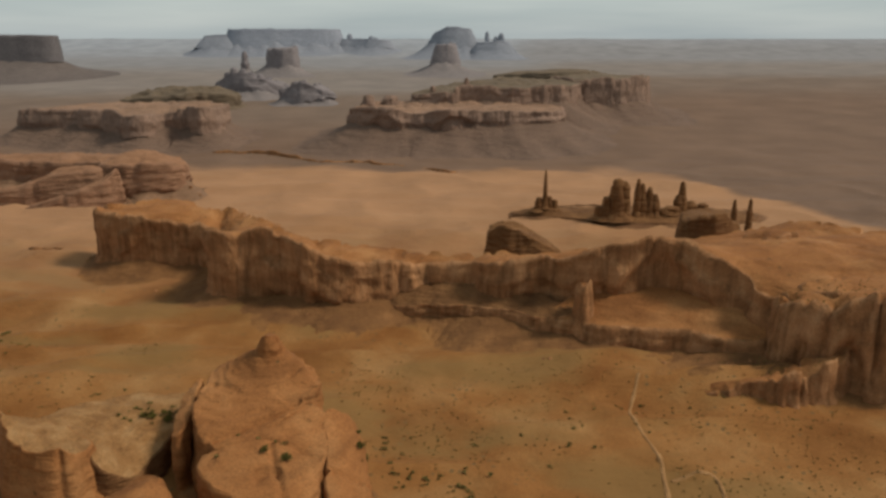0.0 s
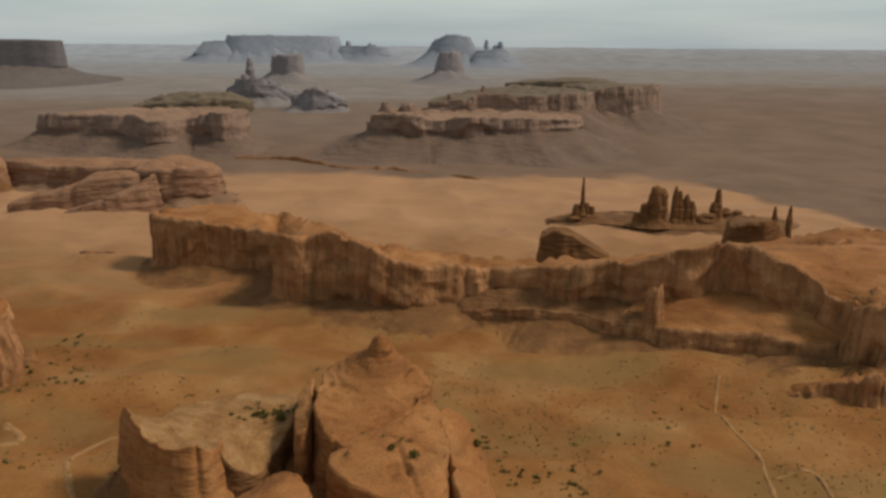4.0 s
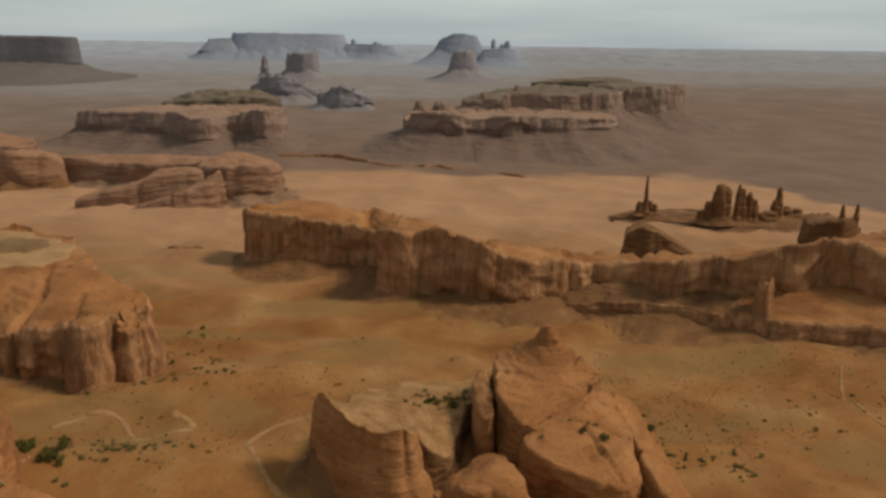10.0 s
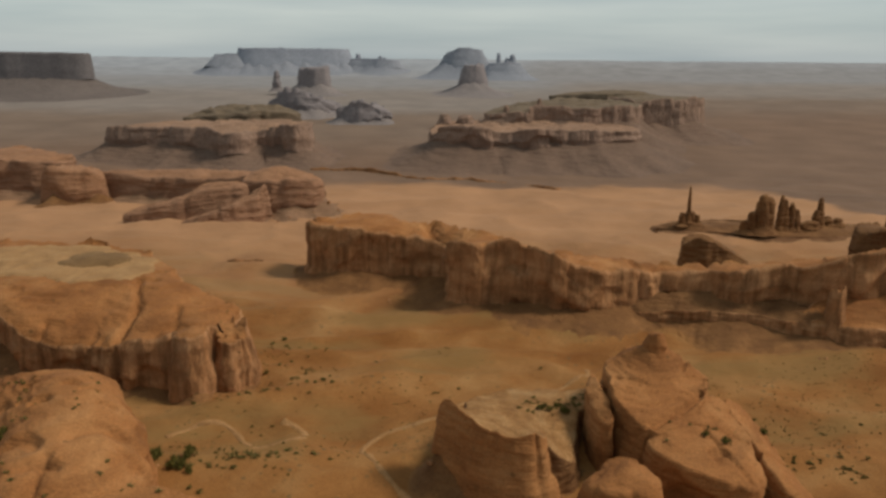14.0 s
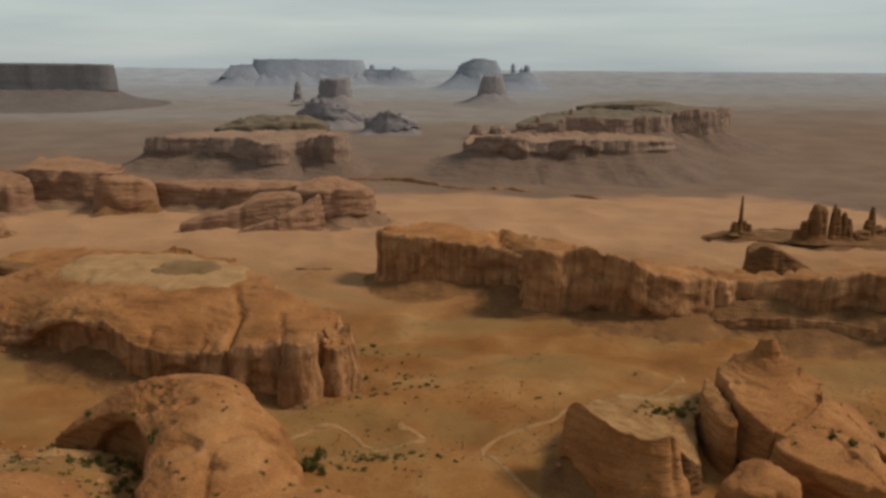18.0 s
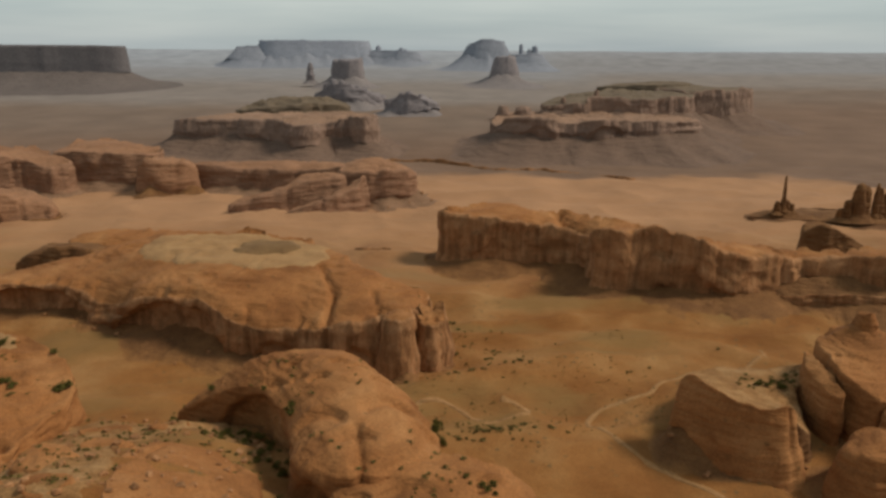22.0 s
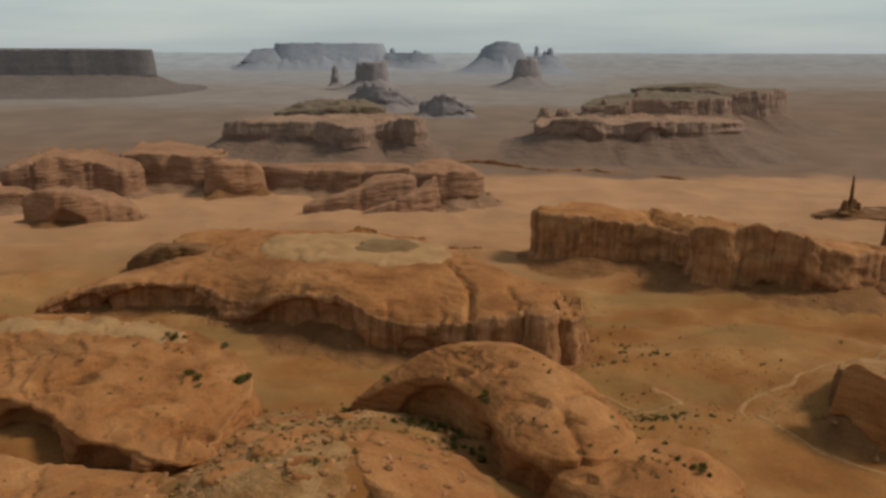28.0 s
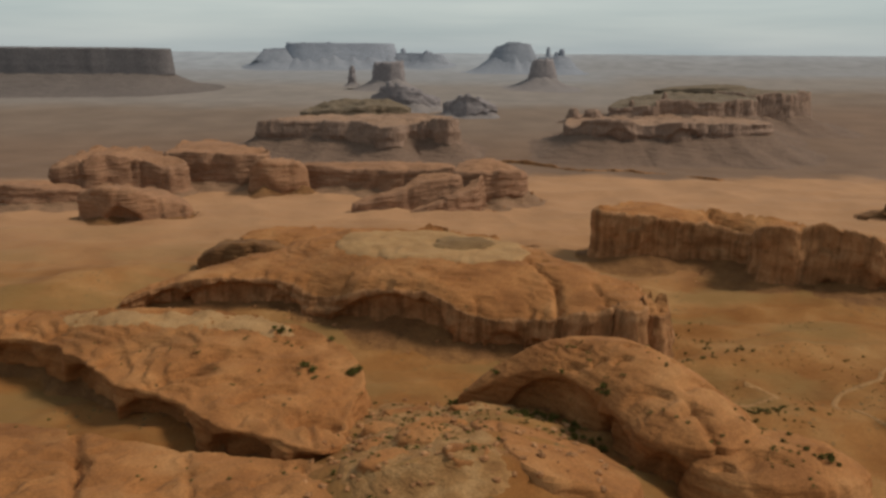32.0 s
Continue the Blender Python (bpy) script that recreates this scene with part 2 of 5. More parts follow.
HAZECLIFF = material("hazed_red_cliff", (0.207, 0.111, 0.065), (0.256, 0.138, 0.08), (0.312, 0.171, 0.101), 0.04, strata=0.2, fine=0.6)
HAZESCREE = material("hazed_brown_scree", (0.182, 0.105, 0.06), (0.225, 0.13, 0.075), (0.272, 0.157, 0.092), 0.04, fine=0.6)
# great left mesa: red rock greyed in base colour for distance haze
LEFTROCK = material("hazed_dark_rock", (0.12, 0.107, 0.107), (0.134, 0.12, 0.12), (0.15, 0.134, 0.132), 0.012, fine=0.2, bump=0.04)
LEFTSLOPE = material("hazed_brown_slope", (0.118, 0.096, 0.086), (0.135, 0.11, 0.098), (0.152, 0.124, 0.11), 0.01, fine=0.2, bump=0.2)
SAGE = material("sage_leaves", (0.115, 0.088, 0.024), (0.16, 0.124, 0.037), (0.20, 0.158, 0.052), 0.4, bump=0.1)
JUNIPER = material("juniper_leaves", (0.075, 0.064, 0.013), (0.105, 0.090, 0.020), (0.14, 0.118, 0.030), 0.4, bump=0.1)
BARK = material("grey_brown_bark", (0.09, 0.06, 0.04), (0.13, 0.09, 0.06), (0.17, 0.12, 0.08), 1.0)


def soil():
    """Valley soil: red sand near by, sage plain further out, then greyed for haze."""
    m = material("valley_soil", (0.180, 0.069, 0.017), (0.250, 0.110, 0.032), (0.330, 0.176, 0.065), 0.016, fine=1.4,
                 bump=0.16, spots=(0.16, 0.22, (0.13, 0.085, 0.035)))
    nt = m.node_tree
    nodes, link = nt.nodes, nt.links.new
    bsdf = nodes["Principled BSDF"]
    colour = bsdf.inputs["Base Color"].links[0].from_socket
    geo = nodes.new("ShaderNodeNewGeometry")
    sep = nodes.new("ShaderNodeSeparateXYZ")
    link(geo.outputs["Position"], sep.inputs[0])
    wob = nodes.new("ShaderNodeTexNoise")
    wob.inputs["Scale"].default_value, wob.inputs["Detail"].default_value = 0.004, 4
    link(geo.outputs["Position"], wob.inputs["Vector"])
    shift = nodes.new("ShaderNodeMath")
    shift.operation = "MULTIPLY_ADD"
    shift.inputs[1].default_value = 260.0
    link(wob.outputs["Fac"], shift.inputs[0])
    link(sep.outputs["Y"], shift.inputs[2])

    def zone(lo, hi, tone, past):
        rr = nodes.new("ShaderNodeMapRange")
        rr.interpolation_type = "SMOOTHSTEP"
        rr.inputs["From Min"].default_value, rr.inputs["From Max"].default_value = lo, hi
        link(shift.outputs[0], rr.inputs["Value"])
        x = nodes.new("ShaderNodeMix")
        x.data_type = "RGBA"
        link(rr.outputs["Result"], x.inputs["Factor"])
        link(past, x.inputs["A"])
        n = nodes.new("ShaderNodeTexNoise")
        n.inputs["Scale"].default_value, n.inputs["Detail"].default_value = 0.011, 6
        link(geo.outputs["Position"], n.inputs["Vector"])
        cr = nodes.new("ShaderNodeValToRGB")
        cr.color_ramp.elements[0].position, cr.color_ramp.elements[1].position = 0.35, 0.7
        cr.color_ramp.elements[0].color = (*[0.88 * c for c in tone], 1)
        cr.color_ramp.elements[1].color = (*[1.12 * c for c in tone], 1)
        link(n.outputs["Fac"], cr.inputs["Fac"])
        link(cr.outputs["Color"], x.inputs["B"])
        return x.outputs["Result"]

    lay = nodes.new("ShaderNodeMapping")
    lay.inputs["Scale"].default_value = (0.7, 1.7, 1.0)
    link(geo.outputs["Position"], lay.inputs["Vector"])
    olive = nodes.new("ShaderNodeTexNoise")
    olive.inputs["Scale"].default_value, olive.inputs["Detail"].default_value = 0.011, 7
    link(lay.outputs["Vector"], olive.inputs["Vector"])
    orr = nodes.new("ShaderNodeMapRange")
    orr.inputs["From Min"].default_value, orr.inputs["From Max"].default_value, orr.inputs["To Max"].default_value = 0.50, 0.62, 0.8
    link(olive.outputs["Fac"], orr.inputs["Value"])
    om = nodes.new("ShaderNodeMix")
    om.data_type = "RGBA"
    link(orr.outputs["Result"], om.inputs["Factor"])
    link(colour, om.inputs["A"])
    om.inputs["B"].default_value = (0.208, 0.116, 0.039, 1)
    c = zone(600, 1050, (0.355, 0.192, 0.097), om.outputs["Result"])   # smooth bright sand
    east = nodes.new("ShaderNodeMapRange")
    east.interpolation_type = "SMOOTHSTEP"
    east.inputs["From Min"].default_value, east.inputs["From Max"].default_value, east.inputs["To Max"].default_value = 260, 620, -620
    link(sep.outputs["X"], east.inputs["Value"])
    late = nodes.new("ShaderNodeMath")
    late.operation = "ADD"
    link(shift.outputs[0], late.inputs[0])
    link(east.outputs["Result"], late.inputs[1])
    soon = nodes.new("ShaderNodeMath")
    soon.operation = "SUBTRACT"
    link(shift.outputs[0], soon.inputs[0])
    link(east.outputs["Result"], soon.inputs[1])
    shift = soon
    c = zone(1225, 1300, (0.172, 0.107, 0.070), c)           # brown shale; brought nearer in the east to paint cloud shade there
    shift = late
    c = zone(1450, 1950, (0.178, 0.126, 0.092), c)           # sage and shale, greyed for haze
    c = zone(2100, 2450, (0.218, 0.182, 0.156), c)           # pale flats, tinted for haze
    c = zone(2800, 3700, (0.235, 0.226, 0.224), c)            # flats painted grey for haze
    c = zone(3900, 5000, (0.30, 0.316, 0.338), c)           # flats painted pale blue toward the sky for haze
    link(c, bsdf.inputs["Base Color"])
    return m


SOIL = soil()

# ---- ground ----
HILLS = [  # x, y, half lengths, turn in degrees, height
    (-455, 190, 85, 100, 0, 44), (-650, 225, 90, 90, 0, 13), (-745, 565, 80, 35, 40, 14), (-255, 385, 45, 24, 10, 7),
    (-190, 408, 60, 20, 5, 5), (20, 430, 60, 22, -8, 6), (-60, 395, 70, 40, 0, 4), (110, 420, 40, 22, 0, 7),
    (-305, 372, 34, 14, 15, 6), (-330, 315, 40, 30, 0, 3), (-140, 330, 60, 60, 0, 10), (180, 400, 60, 30, 20, 6),
    (-60, 442, 110, 8, -6, 5), (-190, 452, 80, 7, -4, 4), (40, 412, 70, 7, -10, 4), (-215, 425, 60, 7, 12, 4),
    (-262, 450, 50, 8, -14, 5), (-110, 368, 50, 8, 6, 3), (-420, 640, 130, 26, 8, 3), (-120, 990, 180, 30, 4, 5), (-440, 860, 60, 18, 0, 5),
]


def ground_z(x, y):
    x, y = np.asarray(x, float), np.asarray(y, float)
    z = np.interp(y, [1150, 1300, 1900, 2900, 4300, 4960], [0, 6, 34, 62, 86, 176])
    near = 1 - smooth(900, 1500, y)
    z = z + near * (3.0 * fbm(x / 85, y / 50, seed=3) + 5.0 * (1 - np.abs(vnoise(x / 95 + 0.004 * y, y / 42, seed=14))) ** 3 - 1.2 + 0.75 * fbm(x / 15, y / 11, seed=5))
    z = z + (1 - near) * 1.6 * fbm(x / 300, y / 200, seed=9)
    for hx, hy, a, b, turn, h in HILLS:
        c, s = math.cos(radians(turn)), math.sin(radians(turn))
        u, v = ((x - hx) * c + (y - hy) * s) / a, (-(x - hx) * s + (y - hy) * c) / b
        z = z + h * np.exp(-(u * u + v * v))
    return z


def mesh_of(name, verts, faces, mat, shade=True):
    me = bpy.data.meshes.new(name)
    me.from_pydata([tuple(v) for v in verts], [], faces)
    me.materials.append(mat)
    me.polygons.foreach_set("use_smooth", [shade] * len(me.polygons))
    me.update()
    return me


def part(name, verts, faces, mat, parent, label="", shade=True):
    ob = new(name, mesh_of(name, verts, faces, mat, shade))
    ob.parent = parent
    return tagged(ob, label)


def thing(name, x, y, z, label, category, group="", kind=""):
    ob = new(name)
    ob.empty_display_size = 2.0
    ob.location = (x, y, z)
    return tagged(ob, label, category, group, kind)


def grid_faces(rows, cols, closed):
    span = cols if closed else cols - 1
    return [(r * cols + c, r * cols + (c + 1) % cols, (r + 1) * cols + (c + 1) % cols, (r + 1) * cols + c)
            for r in range(rows - 1) for c in range(span)]


from mathutils.bvhtree import BVHTree


def build_ground():
    ys = [-700.0]
    while ys[-1] < 4960:
        d = max(0.0, ys[-1] + 40)
        ys.append(ys[-1] + (20 if ys[-1] < 120 else 2.2 + d * 0.0055))
    ys[-1] = 4960.0
    ys = np.array(ys)
    u = np.linspace(-1, 1, 420)
    half = 900 + np.maximum(0, ys) * 0.62
    xs = -240 + half[:, None] * u[None, :]
    yy = np.repeat(ys[:, None], len(u), 1)
    zz = ground_z(xs, yy)
    v = np.stack([xs, yy, zz], -1).reshape(-1, 3)
    faces = grid_faces(len(ys), len(u), False)
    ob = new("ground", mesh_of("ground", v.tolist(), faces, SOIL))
    tagged(ob, "rolling orange desert sand and sage plain, greyed far off for haze", "desert ground", kind="structure")
    return BVHTree.FromPolygons(v.tolist(), faces)


GROUND = build_ground()


def ground_top(x, y):
    """The height of the ground's own faces."""
    place = GROUND.ray_cast(Vector((x, y, 600)), Vector((0, 0, -1)))[0]
    return place.z if place else float(ground_z(x, y))

# ---- mesas, buttes and domes ----


def outline(ctrl, step):
    """Closed smooth curve through rows of (x, y, top, foot), counter-clockwise, at even steps."""
    p = np.array(ctrl, float)
    area = np.sum(p[:, 0] * np.roll(p[:, 1], -1) - np.roll(p[:, 0], -1) * p[:, 1])
    if area < 0:
        p = p[::-1]
    n = len(p)
    out = []
    for i in range(n):
        a, b, c, d = p[i - 1], p[i], p[(i + 1) % n], p[(i + 2) % n]
        k = max(2, int(np.hypot(*(c - b)[:2]) / step))
        t = np.linspace(0, 1, k, endpoint=False)[:, None]
        out.append(0.5 * (2 * b + (c - a) * t + (2 * a - 5 * b + 4 * c - d) * t ** 2 + (3 * b - a - 3 * c + d) * t ** 3))
    return np.concatenate(out)


def normals_of(xy):
    t = np.roll(xy, -1, 0) - np.roll(xy, 1, 0)
    t /= np.linalg.norm(t, axis=1)[:, None] + 1e-9
    return np.stack([t[:, 1], -t[:, 0]], 1)


def inside(poly, pts):
    x, y = pts[:, 0], pts[:, 1]
    res = np.zeros(len(pts), bool)
    for (x1, y1), (x2, y2) in zip(poly, np.roll(poly, -1, 0)):
        cond = ((y1 > y) != (y2 > y)) & (x < (x2 - x1) * (y - y1) / (y2 - y1 + 1e-12) + x1)
        res ^= cond
    return res


from mathutils.geometry import delaunay_2d_cdt


def near_segment(p, jt):
    a, d = np.array(jt[:2], float), np.array(jt[2:4], float) - np.array(jt[:2], float)
    k = np.clip(((p - a) @ d) / (d @ d), 0, 1)
    return np.linalg.norm(p - a - k[:, None] * d, axis=1)


def cap_mesh(rim, spacing, bulge, reach, rough, bumps, seed, joints=(), facets=(0, 6.0), scoops=(), terrace=0.65, beds=(0, 0, 0), lid=None):
    """The top inside a rim ring of (x, y, z): follows the rim's height, swells inward, with soft bedding steps."""
    ring = rim[:, :2]
    lo, hi = ring.min(0), ring.max(0)
    gx, gy = np.meshgrid(np.arange(lo[0], hi[0], spacing), np.arange(lo[1], hi[1], spacing))
    g = np.stack([gx.ravel(), gy.ravel()], 1)
    g += np.random.default_rng(seed).uniform(-0.3, 0.3, g.shape) * spacing
    g = g[inside(ring, g)]
    if len(g):
        d = np.sqrt(((g[:, None] - ring[None, ::2]) ** 2).sum(2)).min(1)
        g = g[d > spacing * 0.75]
    pts = [Vector(p) for p in ring] + [Vector(p) for p in g]
    n = len(ring)
    vs, _, fs, ov, _, _ = delaunay_2d_cdt(pts, [(i, (i + 1) % n) for i in range(n)], [], 1, 0.001)
    v = np.array([(a.x, a.y) for a in vs])
    dist = np.sqrt(((v[:, None] - ring[None]) ** 2).sum(2))
    d = dist.min(1)
    w = 1 / (dist + 0.5) ** 2.2
    soft = rim[:, 2].copy()
    for _ in range(40):
        soft = 0.5 * soft + 0.25 * (np.roll(soft, 1) + np.roll(soft, -1))
    near, calm = ((w * r[None]).sum(1) / w.sum(1) for r in (rim[:, 2], soft))
    z = near + (calm - near) * smooth(0, 9, d)
    swell = 1 - np.exp(-d / reach)
    z = z + bulge * swell
    for bx, by, br, bh in bumps:
        z = z + bh * np.exp(-((v[:, 0] - bx) ** 2 + (v[:, 1] - by) ** 2) / br ** 2) * smooth(0, 6, d)
    k = 1 - np.exp(-d / (0.4 * reach))
    z = z + rough * k * (fbm(v[:, 0] / 28, v[:, 1] / 20, seed=seed, octaves=4) - 0.5 * np.abs(vnoise(v[:, 0] / 11, v[:, 1] / 8, seed=seed + 9)))
    step = 2.2 * rough + 0.4
    q = z / step + 0.35 * fbm(v[:, 0] / 40, v[:, 1] / 40, seed=seed + 4)
    z = z + step * terrace * (smooth(0.30, 0.95, q - np.floor(q)) - (q - np.floor(q))) * k
    pick = np.random.default_rng(seed + 5)
    for _ in range(facets[0]):
        c = v[pick.integers(len(v))]
        r = facets[1] * pick.uniform(0.7, 1.4)
        near_c = np.hypot(v[:, 0] - c[0], v[:, 1] - c[1])
        sel = near_c < r
        if sel.sum() < 8:
            continue
        a = np.column_stack([v[sel] - c, np.ones(sel.sum())])
        k = np.linalg.lstsq(a, z[sel], rcond=None)[0]
        plane = (v - c) @ k[:2] + k[2]
        z = np.where(near_c < 1.5 * r, np.minimum(z, plane), z)
    if lid is not None:
        z = np.where(z > lid, lid + 0.1 * (z - lid), z)
    if beds[0]:
        patch = smooth(-0.1, 0.5, vnoise(v[:, 0] / 26, v[:, 1] / 20, seed=seed + 71) + (beds[2] if len(beds) > 2 else 0))
        q = (z + 0.05 * v[:, 0] - 0.03 * v[:, 1]) / beds[0] + 0.9 * fbm(v[:, 0] / 30, v[:, 1] / 24, seed=seed + 72, octaves=3)
        part_of = q - np.floor(q)
        z = z + beds[0] * beds[1] * patch * (smooth(0.76, 0.97, part_of) - part_of) * smooth(0, 5, d)
    for jt in joints:
        z = z - jt[5] * np.exp(-(near_segment(v, jt) / jt[4]) ** 2)
    mid = v.mean(0)
    dug = []
    for sc in scoops:
        if len(sc) == 6:
            dug.append(sc)
            continue
        for _ in range(sc[0]):
            c = v[pick.integers(len(v))]
            out = math.degrees(math.atan2(c[1] - mid[1], c[0] - mid[0]))
            size = sc[1] * pick.uniform(0.5, 1.5)
            dug.append((c[0], c[1], out + pick.normal(0, 35), size, size * pick.uniform(0.7, 1.6), sc[2] * pick.uniform(0.4, 1.2)))
    for sx, sy, turn, wide, long, deep in dug:
        c, s = math.cos(radians(turn)), math.sin(radians(turn))
        u = (v[:, 0] - sx) * c + (v[:, 1] - sy) * s
        w = -(v[:, 0] - sx) * s + (v[:, 1] - sy) * c
        u = u - 0.5 * w * w / wide
        z = z - deep * smooth(0, 0.12 * long + spacing * 0.5, u) * (1 - smooth(0.25 * long, long, u)) * (1 - smooth(0.5 * wide, wide, np.abs(w))) * smooth(0, 4, d)
    for i, o in enumerate(ov):
        if o and o[0] < n:
            z[i] = rim[o[0], 2]
    return np.column_stack([v, z]), [tuple(f) for f in fs]


def mesa(name, label, ctrl, mats, step=4.0, rnd=3.0, flute=2.5, batter=0.10, spread=1.7, bulge=4.0, reach=25.0, rough=0.8,
         bumps=(), alcoves=(), seed=1, levels=12, category="rock formation", group="", cap_step=None, scree=True, joints=(), bays=2.6, rag=1.0, facets=(0, 6.0), scoops=(), terrace=0.65, climb=0.2, beds=(0, 0, 0), panels=0.7, lid=None):
    """A rock with a scree apron, a jointed cliff and a rounded top. mats: top, cliff, scree.
    alcoves: x, y, half width, height as a share of the cliff, depth. joints: x, y, x, y, half width, depth of a groove."""
    p = outline(ctrl, step)
    xy, top, foot = p[:, :2], p[:, 2], np.minimum(p[:, 3], p[:, 2] - 1)
    nrm = normals_of(xy)
    cx, cy = xy.mean(0)
    base = float(ground_z(cx, cy))
    root = thing(name, cx, cy, base, label, category, group)
    org = np.array([cx, cy, base])
    fl = fbm(xy[:, 0] / (9 * flute), xy[:, 1] / (9 * flute), seed=seed)
    joint = vnoise(xy[:, 0] / (5 * flute), xy[:, 1] / (5 * flute), seed=seed + 20)
    crack = np.maximum(0, 1 - np.abs(joint) / 0.13)
    bay = np.abs(vnoise(xy[:, 0] / (13 * flute), xy[:, 1] / (13 * flute), seed=seed + 90))
    edge = vnoise(xy[:, 0] / (6 * flute), xy[:, 1] / (6 * flute), seed=seed + 33)
    h = top - foot
    cones = fbm(xy[:, 0] / (11 * flute), xy[:, 1] / (11 * flute), seed=seed + 61, octaves=3)
    foot = foot + climb * h * cones
    top = top + 0.5 * climb * rag * h * vnoise(xy[:, 0] / (19 * flute), xy[:, 1] / (19 * flute), seed=seed + 62)
    h = top - foot
    chips = vnoise(xy[:, 0] / (2 * flute), xy[:, 1] / (2 * flute), seed=seed + 34)
    top = top + rag * h * (0.07 * edge + 0.04 * chips - 0.10 * crack)
    fl, crack = fl * (0.4 + 0.6 * rag), crack * rag
    run = np.concatenate([[0], np.cumsum(np.linalg.norm(np.diff(xy, axis=0), axis=1))])
    fade = smooth(0, 12 * flute, np.minimum(run, run[-1] - run))
    rings = []
    rr = np.minimum(rnd * (1 + 2.2 * np.maximum(0, vnoise(xy[:, 0] / (8 * flute), xy[:, 1] / (8 * flute), seed=seed + 80)) * min(1.0, rag)), 0.6 * h)
    for j in range(levels + 1):
        v = j / levels
        z = foot - 4.0 * (1 - v) ** 3 + (top - rr - foot) * v
        jut = 0.35 * flute * fbm(xy[:, 0] / (6 * flute), xy[:, 1] / (6 * flute), z / (3.5 * flute), seed=seed + 40, octaves=3)
        jut = jut + 0.22 * flute * vnoise(xy[:, 0] / (1.7 * flute), xy[:, 1] / (1.7 * flute), z / (1.3 * flute), seed=seed + 45)
        ledge = 0.30 * flute * (smooth(0.3, 0.5, vnoise(0 * z, z / (0.22 * h.mean() + 1), seed=seed + 50)) - 0.5)
        ledge = ledge + 0.9 * flute * rag * (-0.5 + smooth(-0.1, 0.35, vnoise(xy[:, 0] / (15 * flute), xy[:, 1] / (15 * flute), 3.0 * v + 0.4 * fl, seed=seed + 55))) * (1 - v)
        tier = np.floor(2.2 * v + 0.5 * fl + 0.6 * bay)
        q = 2.6 * vnoise(run / (7 * flute), tier * 3.7, seed=seed + 58) + 1.1 * vnoise(run / (2.6 * flute), tier * 1.9, seed=seed + 59)
        slab = np.floor(q) + smooth(0.38, 0.62, q - np.floor(q))
        jut = jut + panels * 0.55 * flute * slab * fade * (1 - 0.35 * tier * 0.5)
        off = 0.65 * flute * fl * (1 - 0.3 * v) + bays * flute * (bay - 0.3) - 1.6 * flute * crack * (0.4 + 0.6 * v) + batter * h * (1 - v) + jut + ledge
        for jt in joints:
            off = off - jt[5] * np.exp(-(near_segment(xy, jt) / jt[4]) ** 2)
        for ax, ay, aw, ah, ad in alcoves:
            d = np.hypot(xy[:, 0] - ax, xy[:, 1] - ay) / aw
            arch = ah * np.sqrt(np.clip(1 - d * d, 0, 1))
            off = off - ad * smooth(0.0, 0.22, arch - v) * (d < 1)
        rings.append(np.column_stack([xy + nrm * off[:, None], z]))
    last = rings[-1]
    lean = np.clip(90 - math.degrees(math.atan(bulge / reach)), 22, 84)
    for a in np.linspace(0, lean, 5)[1:]:
        s, c = math.sin(radians(a)), math.cos(radians(a))
        rings.append(np.column_stack([last[:, :2] - nrm * (rr * (1 - c))[:, None], last[:, 2] + rr * s]))
    cols = len(xy)
    body = np.concatenate(rings) - org
    part("cliff", body, grid_faces(len(rings), cols, True), mats[1], root)
    cv, cf = cap_mesh(rings[-1], cap_step or step * 1.5, bulge, reach, rough, bumps, seed, joints, facets, scoops, terrace, beds, lid)
    part("cap_rock", cv - org, cf, mats[0], root)
    if scree:
        t_rings = []
        low, out = rings[0][:, :2].copy(), nrm.copy()
        calm = min(1.0, cols / (700 if spread < 3 else 260))
        for _ in range(max(2, int(25 * calm))):
            low = 0.5 * low + 0.25 * (np.roll(low, 1, 0) + np.roll(low, -1, 0))
            out = 0.5 * out + 0.25 * (np.roll(out, 1, 0) + np.roll(out, -1, 0))
        gul = fbm(xy[:, 0] / 16, xy[:, 1] / 16, seed=seed + 70)
        gz0 = ground_z(low[:, 0], low[:, 1])
        wide = np.maximum(3.0, spread * (foot - gz0)) * (1 + np.where(spread > 4, 0.06, 0.3) * gul)
        for _ in range(max(2, int(30 * calm))):
            wide = 0.5 * wide + 0.25 * (np.roll(wide, 1) + np.roll(wide, -1))
        for j in range(9):
            v = j / 8
            q = low + out * ((wide + 5.0) * v - 5.0)[:, None]
            for _ in range(int(40 * v * calm)):
                q = 0.5 * q + 0.25 * (np.roll(q, 1, 0) + np.roll(q, -1, 0))
            gz = ground_z(q[:, 0], q[:, 1])
            fall = (1 - v) ** 2.2
            z = gz - 0.6 + np.maximum(foot - gz + 2.5, 1.5) * fall + 1.2 * gul * 4 * v * (1 - v)
            t_rings.append(np.column_stack([q, z]))
        slope = part("scree_slope", np.concatenate(t_rings[::-1]) - org, grid_faces(9, cols, True), mats[2], root)
        slope.data.attributes.new("run_out", "FLOAT", "POINT").data.foreach_set("value", np.repeat(np.linspace(1, 0, 9), cols).astype(np.float32))
    return root


CALM = 0.25                      # share of broken panels on far cliffs
NEAR, HAZE, MID, FAR, LAST = (SLICK, CLIFF, SCREE_SHADE), (HAZECAP, HAZECLIFF, HAZESCREE), (MIDCAP, MIDCLIFF, MIDTALUS), (FARROCK, FARROCK, FARSLOPE), (FARTHEST, FARTHEST, FARFOOT)

